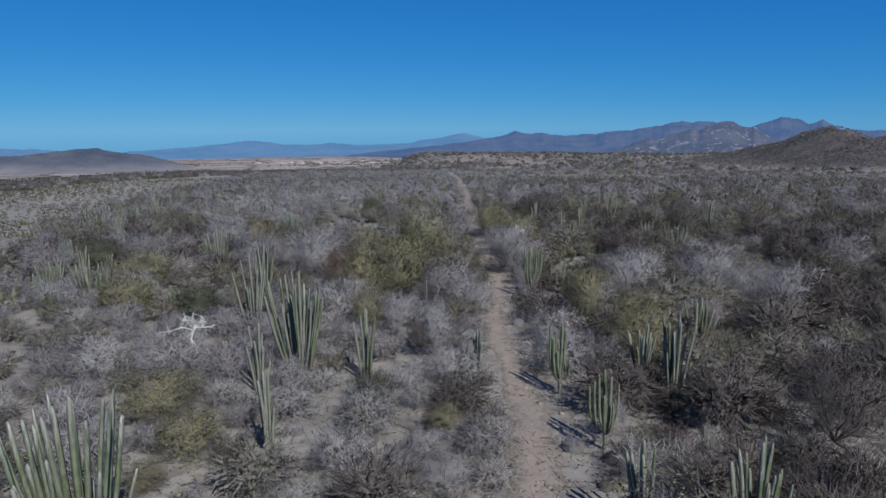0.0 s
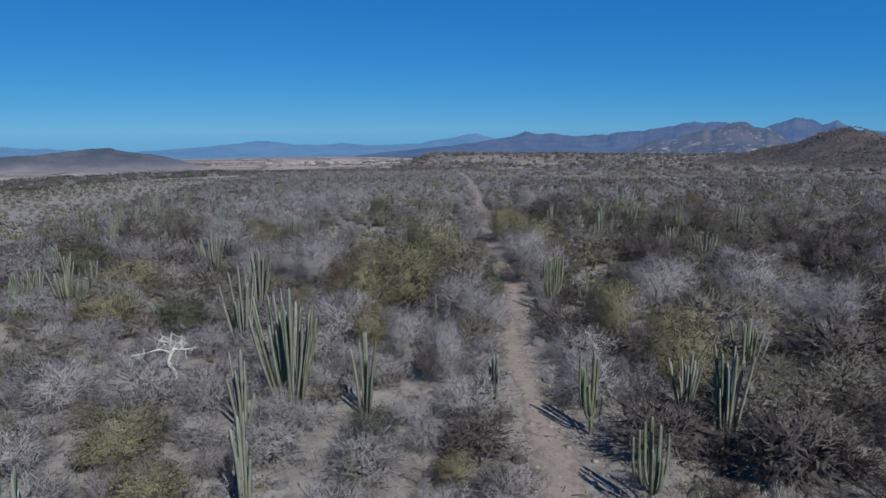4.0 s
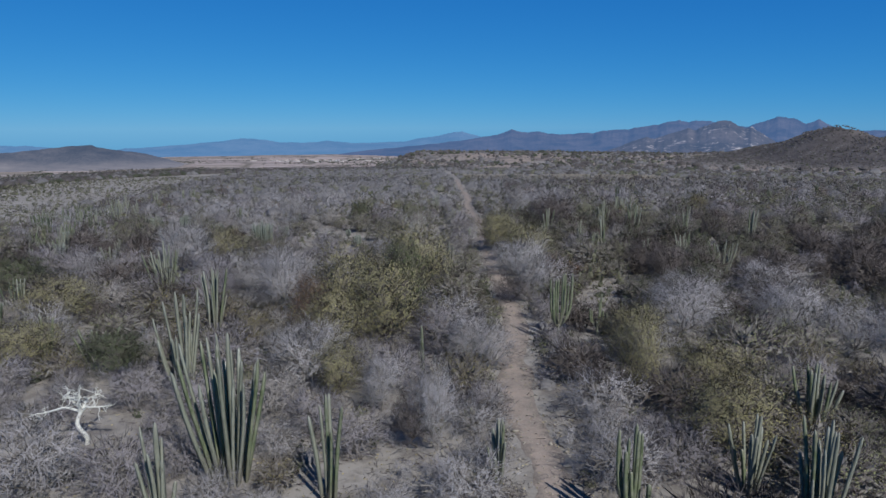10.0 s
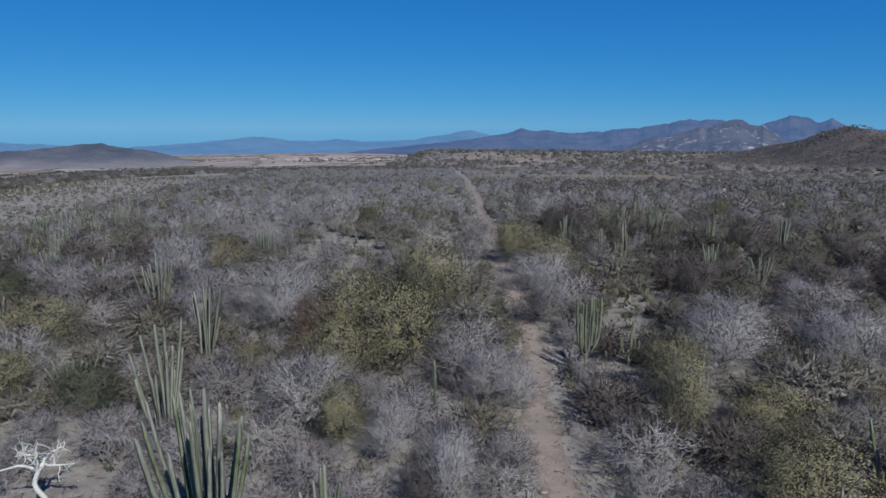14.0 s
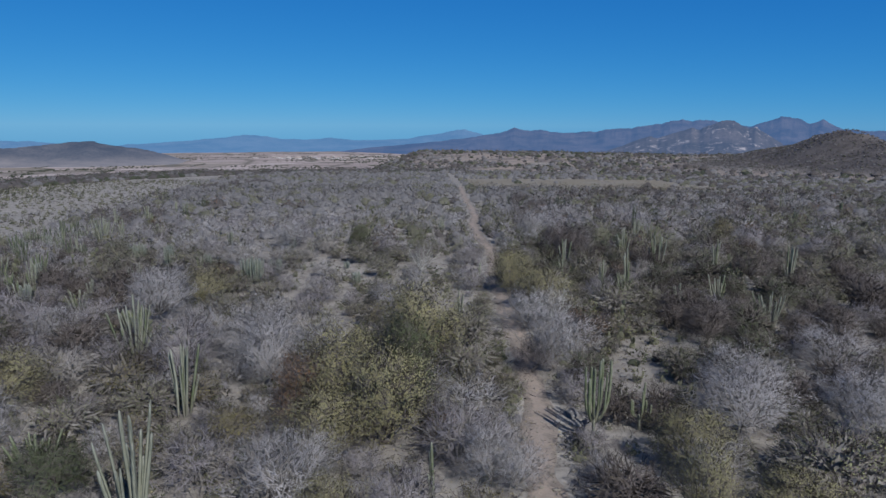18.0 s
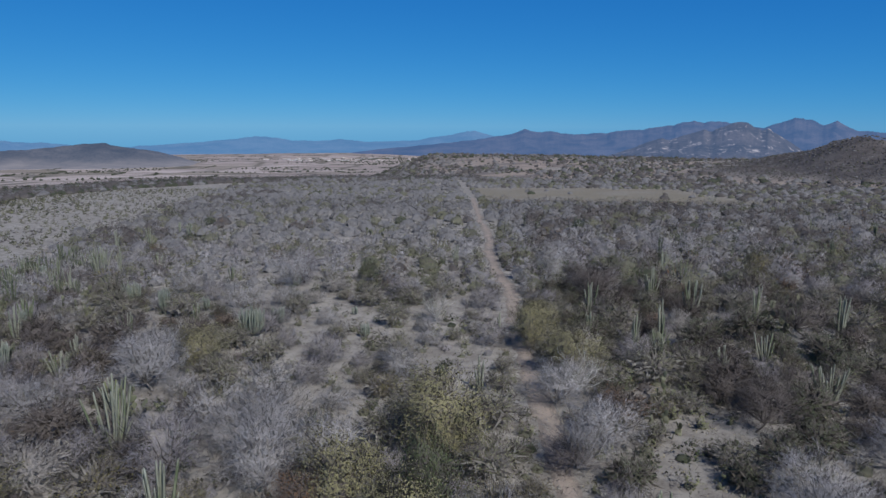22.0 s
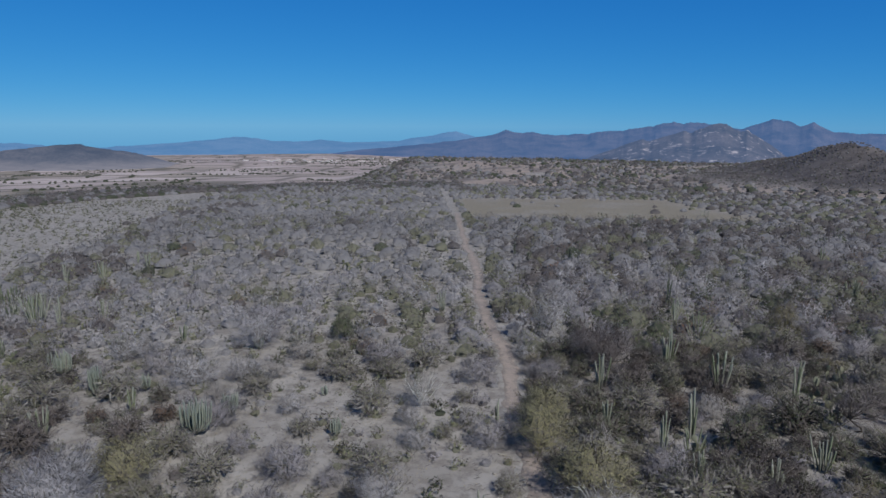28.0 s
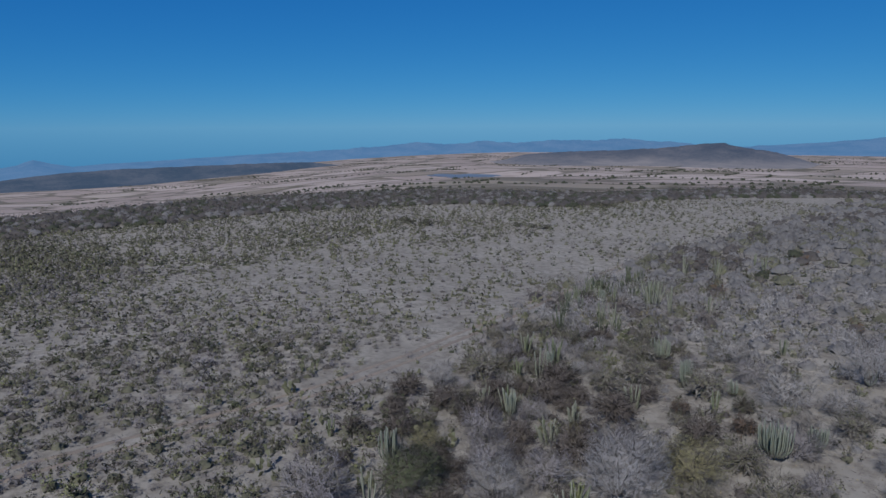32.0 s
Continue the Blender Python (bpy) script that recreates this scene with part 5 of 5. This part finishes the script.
# ---- prickly pears ----
def pad_mesh():
    bm = bmesh.new()
    bmesh.ops.create_uvsphere(bm, u_segments=8, v_segments=5, radius=1.0)
    for v in bm.verts:
        v.co = Vector((v.co.x * (0.62 + 0.25 * v.co.z), v.co.y * 0.12, v.co.z + 0.95))
    me = bpy.data.meshes.new("pad")
    bmesh.ops.triangulate(bm, faces=bm.faces)
    bm.to_mesh(me)
    bm.free()
    me.materials.append(MAT["pad_green"])
    return me


PAD = pad_mesh()


def prickly_pear(x, y, size):
    rand = np.random.default_rng(int(abs(x * 313 + y * 71)))
    ob = root("prickly_pear", Matrix.Translation((x, y, float(height(x, y)))), "dusty green prickly pear with stacked flat pads", "cactus", "prickly pears")
    spots = [(0.0, 0.0, 0.0, rand.uniform(0, 6))]
    for k in range(20):
        bx, by, bz, turn = spots[rand.integers(0, len(spots))] if k > 6 else (rand.normal(0, 0.3 * size), rand.normal(0, 0.3 * size), 0.0, rand.uniform(0, 6))
        s = size * rand.uniform(0.10, 0.15)
        turn2, tilt2 = turn + rand.normal(0, 1.0), rand.normal(0, 0.55)
        part("pad", PAD, ob, "", Matrix.LocRotScale((bx, by, bz), Euler((rand.normal(0, 0.3), tilt2, turn2)), (s, s, s)))
        up = Euler((0, tilt2, turn2)).to_matrix() @ Vector((0, 0, 1.75 * s))
        spots.append((bx + up.x, by + up.y, bz + up.z, turn2))
    TAKEN.append((x, y, 0.5 * size))


pears = np.random.default_rng(77)
for k in range(34):
    py = 40 + 62 * pears.uniform() ** 1.4
    prickly_pear(float(edge_x(py)) + pears.uniform(-7, 16), py, pears.uniform(1.1, 1.9))
for px, py, size in ((28.1, 78.3, 2.6), (15.4, 71.2, 1.9), (11.1, 57.5, 1.7), (12.0, 61.2, 1.6), (30.6, 81.5, 2.4), (-9.0, 97.5, 2.2), (-10.7, 131.5, 2.6), (-45.7, 58.8, 1.9), (-49.3, 62.6, 1.7), (-39.2, 61.4, 1.5), (-31.6, 60.6, 2.2), (-29.5, 56.0, 2.0), (-42.3, 67.9, 1.4)):
    prickly_pear(px, py, size)
for k in range(10):
    py = pears.uniform(48, 92)
    prickly_pear(float(track_x(py)) + pears.uniform(6, 26), py, pears.uniform(1.0, 1.6))


# ---- the scrub, from near to far ----
def add_stuff(key, shape, mat):
    STUFF.setdefault(key, (mat, []))[1].append(shape)


def plant(x, y, kinds, sizes, lod, rand, nseeds):
    z = height(x, y)
    plant_hulls(x, y, kinds, sizes, lod, rand)
    turn, var = rand.uniform(0, 6.283, len(x)), rand.integers(0, nseeds, len(x))
    for kind in KINDS:
        for s in range(nseeds):
            k = (kinds == kind) & (var == s)
            if not k.any():
                continue
            shapes = SHAPES[kind, lod, s]
            for shape, mat, what in zip(shapes, KINDS[kind][2:5], ("branches", "twigs", "foliage")):
                mat = FAR_TWIGS.get(mat, mat) if lod > 1 else mat
                if shape is not None and (what != "branches" or lod == 1):
                    add_stuff((KINDS[kind][0], mat, what != "branches"), placed(shape, x[k], y[k], z[k] - 0.02, sizes[k], turn[k]), mat)


FAR_TWIGS = {"twig_grey": "twig_far", "twig_purple": "twig_far", "twig_pale": "twig_grey"}


def plant_hulls(x, y, kinds, sizes, lod, rand):
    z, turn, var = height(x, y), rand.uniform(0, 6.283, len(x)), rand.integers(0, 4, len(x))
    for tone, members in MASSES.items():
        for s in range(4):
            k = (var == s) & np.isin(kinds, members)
            add_stuff(("brushwood_shrub", tone, True), placed(CROWN_HULLS[lod, s], x[k], y[k], z[k] - 0.05, sizes[k], turn[k]), tone)


def open_ground(x, y):
    """0 in thick scrub, 1 on bare patches."""
    right = ramp(x - track_x(y), 2, 5)
    gap = ramp(fractal(x, y, 9, 201, 3), 0.55, 0.64) * (0.95 - 0.25 * right - 0.6 * right * (1 - ramp(y, 32, 40)))
    for gx, gy, gr in ((9.0, 42.5, 2.6), (12.5, 46.5, 1.5), (5.5, 36.5, 1.6), (10.5, 52.0, 3.0), (13.5, 57.0, 2.2), (-2.8, 21.6, 2.6), (-4.6, 23.6, 2.1), (-2.2, 24.4, 1.8), (-4.3, 42.0, 0.9)):
        gap = np.maximum(gap, 1 - ramp(np.hypot(x - gx, (y - gy) * 0.8), gr * 0.7, gr * 1.15))
    belt = 1 - ramp(x - edge_x(y), 15, 30)
    bare = 0.5 * ramp(y, 45, 70) * (1 - ramp(y, 165, 200)) * (1 - right) * (1 - belt) * ramp(fractal(x, y, 8, 205, 2), 0.36, 0.58)
    fine = 0.25 * (x < track_x(y) - 3) * (1 - ramp(y, 32, 46))
    return np.maximum(np.maximum(gap * (1 - 0.5 * belt), bare), fine)


def scrub():
    made, counts = {}, {}

    def allowed(x, y, r, rand):
        ok = (x > edge_x(y) + 5 - 10 * rand.uniform(size=len(x)) ** 2.4) & (np.abs(x - track_x(y)) > TRACK_W * (0.45 + 0.15 * (1 - ramp(y, 24, 44))) + 0.7 * r + rand.uniform(0, 0.3, len(x)))
        ok &= rand.uniform(size=len(x)) > open_ground(x, y)
        ok &= ~((y > MEADOW[0]) & (y < MEADOW[1]) & (x > MEADOW[2]) & (x < MEADOW[3]) & (rand.uniform(size=len(x)) < 0.993))
        ok &= (np.abs(x) < 48 + 0.6 * y) & (np.hypot(x, y) < rim_at(np.degrees(np.arctan2(x, y))) + 8) & (hill_rise(x, y) < 5)
        for tx, ty, tr in TAKEN:
            ok &= (x - tx) ** 2 + (y - ty) ** 2 > (tr + 0.6 * r) ** 2
        return ok

    def loose(x, y):
        """Bushes stand apart on the open side of the track and close up elsewhere."""
        if x > track_x(y):
            return 0.04 if y < 100 else 0.18
        return float(x < track_x(y) - 2) * float(min(max((y - 44) / 16, 0), 1)) * float(min(max((185 - y) / 30, 0), 1)) * float(min(max((x - edge_x(y) - 6) / 12, 0), 1))

    bands = (
        (8, 90, (7000, 20000, 14000), ((1.6, 2.6), (1.0, 1.5), (0.5, 0.8))),
        (90, 125, (6000, 16000, 8000), ((1.6, 2.6), (1.0, 1.5), (0.6, 0.9))),
        (125, 215, (14000, 26000, 0), ((1.8, 2.9), (1.2, 1.6), (1, 1))),
        (215, 440, (26000, 34000, 0), ((1.9, 3.0), (1.3, 1.8), (1, 1))),
    )
    for b, (y0, y1, tries, radii) in enumerate(bands):
        wide = 56 + 0.55 * y1
        (x, y, r), rand = spaced(-wide, wide, y0, y1, tries, radii, loose, 300 + b, allowed)
        kinds = kinds_at(x, y, rand)
        size = r / 1.7
        size *= 1 - 0.22 * (x < track_x(y) - 3) * (1 - ramp(y, 34, 48))
        size *= 1 - 0.1 * (x < track_x(y)) * ramp(y, 45, 70) * (1 - ramp(y, 150, 190))
        size *= 1 - 0.28 * ramp(np.hypot(x, y), 175, 225)
        if b == 0:
            var = rand.integers(0, 4, len(x))
            extra = np.zeros(len(x), bool)
            z = height(x, y)
            for i in np.argsort(np.hypot(x + 4, y - 20) / (0.4 + size)):
                key = (kinds[i], int(var[i]))
                counts[kinds[i]] = counts.get(kinds[i], 0) + 1
                if counts[kinds[i]] > 290 or size[i] < 0.5 or sum(counts.values()) > 1150:
                    extra[i] = True
                    continue
                m = pose(x[i], y[i], z[i] - 0.02, 0, 0, rand.uniform(0, 360))
                ob = copy_thing(made[key], m) if key in made else made.setdefault(key, shrub_proto(*key, m))
                s = size[i]
                ob.scale = (s * rand.uniform(0.9, 1.15), s * rand.uniform(0.9, 1.15), s * rand.uniform(0.8, 1.05))
            plant(x[extra], y[extra], kinds[extra], size[extra], 1, rand, 4)
        else:
            plant(x, y, kinds, size, b, rand, 4 if b == 1 else 3)
    # the same scrub goes on behind and beside the drone's way
    rand = np.random.default_rng(331)
    gx, gy = np.meshgrid(np.arange(-36, 36, 2.6), np.arange(-24, 44, 2.6))
    x, y = gx.ravel() + rand.uniform(-1.1, 1.1, gx.size), gy.ravel() + rand.uniform(-1.1, 1.1, gx.size)
    keep = ~in_view(x, y) & ~in_view(x * 0.96, y + 1.5) & (np.abs(x - track_x(y)) > TRACK_W + 0.8) & (x > -46 - 0.25 * y)
    x, y = x[keep], y[keep]
    plant(x, y, kinds_at(x, y, rand), rand.uniform(0.55, 1.35, len(x)), 1, rand, 4)


def low_brush():
    """Small bushes and tufts between the shrubs and all over the clearing."""
    x, y, rand = scatter(-260, 60, 12, 300, 1.5, 401)
    x3, y3, _ = scatter(-250, -106, 30, 170, 2.4, 404)
    x4, y4, _ = scatter(-120, 0, 12, 78, 1.15, 406)
    keep = x4 < edge_x(y4) - 1
    x4, y4 = x4[keep], y4[keep]
    small = np.concatenate([np.zeros(len(x) + len(x3), bool), np.ones(len(x4), bool)])
    x, y = np.concatenate([x, x3, x4]), np.concatenate([y, y3, y4])
    edge = edge_x(y)
    clear = x < edge + rand.uniform(-2, 4, len(x))
    patch = fractal(x, y, 15, 403, 3)
    keep = np.where(clear, rand.uniform(size=len(x)) < (0.3 + 0.8 * (patch - 0.15) + 0.38 * (1 - ramp(y, 56, 88))) * (1 - 0.5 * ramp(y, 70, 120) * (1 - ramp(-x, 110, 150))), (rand.uniform(size=len(x)) < 0.35 + 0.2 * ramp(y, 36, 50)) & (y < 150))
    keep &= (np.abs(x - track_x(y)) > TRACK_W * 0.9) & (np.hypot(x, y) < rim_at(np.degrees(np.arctan2(x, y))) - 25) & free_of(x, y)
    keep &= np.abs(np.abs(x - rut_x(y)) - 0.76) > 0.4
    keep &= (rand.uniform(size=len(x)) > 0.6 * ramp(y, 54, 72) * (1 - ramp(np.abs(x - rut_x(y) - 2), 4, 9)) * (x < edge))
    x, y, small = x[keep], y[keep], small[keep]
    size = rand.uniform(0.55, 1.5, len(x)) * np.where(small, 0.5, 1.0) * (0.75 + 0.5 * fractal(x, y, 25, 405, 2))
    size = np.where(x < edge_x(y), size * (1.3 + 0.25 * ramp(-x, 95, 118) + 0.25 * (1 - ramp(y, 50, 80))), size * (0.8 + 0.4 * ramp(y, 36, 50)))
    z, turn, pick = height(x, y), rand.uniform(0, 6.283, len(x)), rand.uniform(size=len(x)) + 0.35 * (fractal(x, y, 30, 407, 2) - 0.5)
    sort = np.where(small & (pick < 0.7), 3, np.searchsorted([0.36, 0.46, 0.86], pick))
    var = rand.integers(0, 3, len(x))
    for s in range(3):
        for tone, pickers in (("mass_olive", (0, 2)), ("mass_green", (1,)), ("mass_brown", (3,))):
            k = (var == s) & np.isin(sort, pickers)
            add_stuff(("low_bush", tone, True), placed(TUFTS[s], x[k], y[k], z[k] - 0.03, size[k], turn[k]), tone)
    for (ki, s, far), (bark, leaf, shapes) in LOW.items():
        k = (sort == ki) & (var == s) & ((np.hypot(x, y - 25) > 75) == bool(far))
        for shape, mat in ((shapes[1], bark), (shapes[2], leaf)):
            if shape is not None:
                add_stuff(("low_bush", mat, True), placed(shape, x[k], y[k], z[k] - 0.02, size[k], turn[k]), mat)


def far_brush():
    """Woods along the rim, bushes on the rise and the hills, hedges and trees of the fields."""
    x, y, rand = scatter(-90, 560, 250, 900, 4.2, 501)
    r, az = np.hypot(x, y), np.degrees(np.arctan2(x, y))
    past, knoll = r - rim_at(az), hill_rise(x, y)
    rise = (az > -6) & (past > 4) & (past < 520) & (knoll < 5)
    patch = ramp(fractal(x, y, 40, 503, 3), 0.42, 0.58)
    keep = rise & (rand.uniform(size=len(x)) < (0.12 + 0.25 * ramp(az, 6, 16) + 0.6 * patch) * (0.3 + 0.7 * np.maximum(ramp(past, 45, 90), ramp(az, 4, 14))))
    x, y = x[keep], y[keep]
    kinds = rand.choice(np.array(["brown", "grey", "green", "olive"], object), len(x), p=(0.45, 0.3, 0.17, 0.08))
    plant(x, y, kinds, rand.uniform(0.6, 1.2, len(x)) * np.where(rand.uniform(size=len(x)) < 0.16, 1.9, 1.0), 3, rand, 3)
    # close brush on the dark hill
    x, y, rand = scatter(110, 470, 260, 560, 2.3, 505)
    keep = (hill_rise(x, y) > 4 + 3 * rand.uniform(size=len(x))) & (rand.uniform(size=len(x)) < 0.93)
    x, y = x[keep], y[keep]
    kinds = rand.choice(np.array(["brown", "lilac", "green"], object), len(x), p=(0.68, 0.1, 0.22))
    plant(x, y, kinds, rand.uniform(0.3, 0.52, len(x)), 3, rand, 3)
    # rim woods
    x, y, rand = scatter(-330, 30, 20, 450, 2.6, 509)
    r, az = np.hypot(x, y), np.degrees(np.arctan2(x, y))
    lip = rim_at(az)
    keep = (r > lip - 46 - 26 * ramp(-az, 24, 38) + 18 * fractal(x, y, 30, 511, 2)) & (r < lip + 26) & (az < 3)
    x, y = x[keep], y[keep]
    kinds = rand.choice(np.array(["brown", "lilac", "green"], object), len(x), p=(0.55, 0.2, 0.25))
    plant(x, y, kinds, rand.uniform(0.8, 1.5, len(x)), 3, rand, 3)
    # rows of trees between the fields
    px, py = [], []
    for k in range(170):
        a, d = radians(rand.uniform(-80, 14)), 700 + 2900 * rand.uniform()
        cx, cy, n = d * math.sin(a), d * math.cos(a), rand.integers(3, 30)
        turn = rand.choice([0.35, 1.9]) + rand.normal(0, 0.12)
        s = np.cumsum(rand.uniform(5, 16, n))
        px.append(cx + np.cos(turn) * s + rand.normal(0, 2.5, n))
        py.append(cy + np.sin(turn) * s + rand.normal(0, 2.5, n))
    for k in range(45):
        a, d = radians(rand.uniform(-80, 10)), rand.uniform(1300, 3800)
        n = rand.integers(8, 40)
        px.append(d * math.sin(a) + rand.normal(0, 45, n))
        py.append(d * math.cos(a) + rand.normal(0, 20, n))
    # trees among the houses of the village
    for k in range(60):
        a, d = radians(rand.uniform(-12, 9)), rand.uniform(2100, 3050)
        n = rand.integers(6, 26)
        px.append(d * math.sin(a) + rand.normal(0, 40, n))
        py.append(d * math.cos(a) + rand.normal(0, 25, n))
    x, y = np.concatenate(px), np.concatenate(py)
    dry = np.hypot(x - POND[0], y - POND[1]) > 120
    x, y = x[dry], y[dry]
    plant(x, y, np.full(len(x), "green", object), rand.uniform(1.2, 2.6, len(x)), 3, rand, 3)


scrub()
low_brush()
far_brush()
STUFF_LABEL = {"low_bush": "countless low dusty bushes dotted over bare ground", "thorn_shrub": "countless leafless grey thorn shrubs of the far scrub", "brushwood_shrub": "countless leafless brown shrubs of the far scrub", "pale_shrub": "countless bare pale-branched shrubs of the far scrub", "leafy_shrub": "countless small dusty green bushes of the far scrub"}
for (name, mat, turned), (_, shapes) in STUFF.items():
    v, f = join(shapes)
    way = np.concatenate([s[2] for s in shapes]) if turned else None
    tagged(new(name + ("es" if name.endswith("sh") else "s"), tri_mesh(name + "s", v, f, MAT[mat], smooth=turned, normals=way)), STUFF_LABEL[name], "shrubs", kind="stuff")


# ---- fallen twigs and dry leaves ----
def litter():
    rand = np.random.default_rng(611)
    y = 12 + 80 * rand.uniform(size=70000) ** 1.3
    x = track_x(y) + rand.normal(0, 13, len(y)) * (0.5 + y / 60)
    keep = in_view(x, y) & (rand.uniform(size=len(x)) < ramp(fractal(x, y, 2.2, 613, 2), 0.3, 0.65) + 0.15) & ((np.abs(x - track_x(y)) > 0.6) | (rand.uniform(size=len(x)) < 0.55))
    x, y = x[keep], y[keep]
    way = rand.normal(size=(len(x), 3)) * (1, 1, 0.25)
    way /= np.linalg.norm(way, axis=1, keepdims=True)
    at = np.stack([x, y, height(x, y) + rand.uniform(0.02, 0.08, len(x))], 1)
    half = len(x) // 2
    v, f, _ = blades(at[:half], way[:half], rand.uniform(0.15, 0.55, half), rand.uniform(0.02, 0.05, half), rand)
    tagged(new("litter", tri_mesh("litter", v, f, MAT["twig_brown"])), "fallen brown twigs strewn over the dry earth", "litter", kind="stuff")
    v, f = leaflets(at[half:], 0.045, rand, 0.7)
    tagged(new("litter", tri_mesh("litter", v, f, MAT["straw"])), "dry straw and fallen leaves on the earth", "litter", kind="stuff")


litter()


# ---- stones on the track ----
def stones():
    rand = np.random.default_rng(901)
    bm = bmesh.new()
    bmesh.ops.create_icosphere(bm, subdivisions=1, radius=1.0)
    bm.verts.ensure_lookup_table()
    ball = np.array([v.co[:] for v in bm.verts])
    tris = np.array([[v.index for v in f.verts] for f in bm.faces])
    bm.free()
    y = rand.uniform(12, 75, 1500)
    x = track_x(y) + rand.normal(0, 1.1, 1500)
    size = rand.uniform(0.018, 0.06, 1500) * np.where(rand.uniform(size=1500) < 0.06, 2.6, 1.0)
    z, out = height(x, y), []
    for k in range(1500):
        v = ball * (1 + rand.normal(0, 0.18, (len(ball), 1))) * size[k] * rand.uniform((0.8, 0.6, 0.35), (1.3, 1.0, 0.7))
        out.append((v + np.array([x[k], y[k], z[k] + 0.04]), tris))
    tagged(new("stones", tri_mesh("stones", *join(out), MAT["stone"])), "scattered pale stones on the dirt track", "stones", kind="stuff")


stones()


# ---- the far plain: a pond and a village ----
def pond():
    a = np.linspace(0, 2 * np.pi, 40, endpoint=False)
    rad = 1 + 0.18 * np.sin(3 * a + 1) + 0.1 * np.sin(7 * a)
    x, y = POND[0] + POND[3] * rad * np.cos(a - 0.79), POND[1] + POND[4] * rad * np.sin(a - 0.79)
    pts = np.stack([x, y, np.full(40, POND[2] + 0.4)], -1)
    mid = np.array([[POND[0], POND[1], POND[2] + 0.4]])
    k = np.arange(40)
    m, nt, links, b = node_mat("water", 0.32)
    b.inputs["Base Color"].default_value = (0.17, 0.165, 0.155, 1)
    b.inputs["Specular IOR Level"].default_value = 0.5
    tex = nt.new("ShaderNodeNewGeometry")
    bump = nt.new("ShaderNodeBump")
    bump.inputs["Strength"].default_value = 0.15
    links.new(noise_node(nt, links, tex.outputs["Position"], 0.6, 3), bump.inputs["Height"])
    links.new(bump.outputs["Normal"], b.inputs["Normal"])
    me = tri_mesh("water", np.concatenate([pts, mid]), np.stack([k, (k + 1) % 40, np.full(40, 40)], -1), m)
    tagged(new("water", me), "small pond reflecting the sky at the edge of fields", "pond", kind="structure")


def house(m, wall_mat, roof_mat):
    """A plain farmhouse with a pitched roof, a door and two windows."""
    ob = root("house", m, "small whitewashed farmhouse with a low pitched roof", "house", "houses of the village")
    w = np.array([(x, y, z) for z in (0, 3.2) for x, y in ((-6, -4), (6, -4), (6, 4), (-6, 4))] + [(-6, 0, 4.6), (6, 0, 4.6)], float)
    f = [(0, 1, 5), (0, 5, 4), (1, 2, 6), (1, 6, 5), (2, 3, 7), (2, 7, 6), (3, 0, 4), (3, 4, 7), (4, 7, 8), (5, 9, 6)]
    part("wall", tri_mesh("wall", w, f, wall_mat), ob)
    r = np.array([(x, y, z) for x in (-6.6, 6.6) for y, z in ((-4.7, 3.0), (0, 4.75), (4.7, 3.0), (4.7, 3.2), (0, 4.98), (-4.7, 3.2))], float)
    g = []
    for k in range(6):
        j = (k + 1) % 6
        g += [(k, j, j + 6), (k, j + 6, k + 6)]
    g += [(0, 1, 4), (0, 4, 5), (1, 2, 3), (1, 3, 4), (6, 10, 7), (6, 11, 10), (7, 9, 8), (7, 10, 9)]
    part("roof", tri_mesh("roof", r, g, roof_mat), ob)
    dark = MAT["bark_dark"]
    for name, x0, x1, z0, z1 in (("door", -0.6, 0.6, 0, 2.1), ("window", -4.2, -2.8, 1.0, 2.2), ("window", 2.8, 4.2, 1.0, 2.2)):
        v = np.array([(x0, -4.06, z0), (x1, -4.06, z0), (x1, -4.06, z1), (x0, -4.06, z1), (x0, -3.9, z0), (x1, -3.9, z0), (x1, -3.9, z1), (x0, -3.9, z1)], float)
        part(name, tri_mesh(name, v, [(0, 1, 2), (0, 2, 3), (0, 4, 5), (0, 5, 1), (3, 2, 6), (3, 6, 7), (0, 3, 7), (0, 7, 4), (1, 5, 6), (1, 6, 2)], dark), ob)
    return ob


def village():
    rand = np.random.default_rng(88)
    white = plant_mat("whitewash", (0.62, 0.6, 0.57), (0.78, 0.765, 0.74), False)
    tiles = plant_mat("roof_tiles", (0.30, 0.24, 0.21), (0.44, 0.38, 0.345), False)
    first = None
    for k in range(80):
        a = radians(rand.choice([-11.0, -7.5, -1.5, 1.0, 3.5, 6.0]) + rand.normal(0, 1.3))
        d = rand.uniform(2500, 3050)
        x, y = d * math.sin(a), d * math.cos(a)
        m = pose(x, y, float(height(x, y)) - 0.3, 0, 0, rand.uniform(-25, 25))
        if first is None:
            first = house(m, white, tiles)
            ob = first
        else:
            ob = copy_thing(first, m)
        s = rand.uniform(0.9, 1.6)
        ob.scale = (s * rand.uniform(0.9, 1.6), s, rand.uniform(0.9, 1.5))


pond()
village()
for gx, gy in ((-142, 237), (-139, 238), (-145, 236), (-150, 155), (-145, 157), (-156, 158), (-142, 155), (-124, 172), (-120, 173), (-116, 173.5)):
    tree(gx, gy, 1.25, 2.1, "bark_dark", "twig_brown", "leaf_green", "leafy_tree", "low spreading green tree in the clearing", 2, 1800, 0.1)
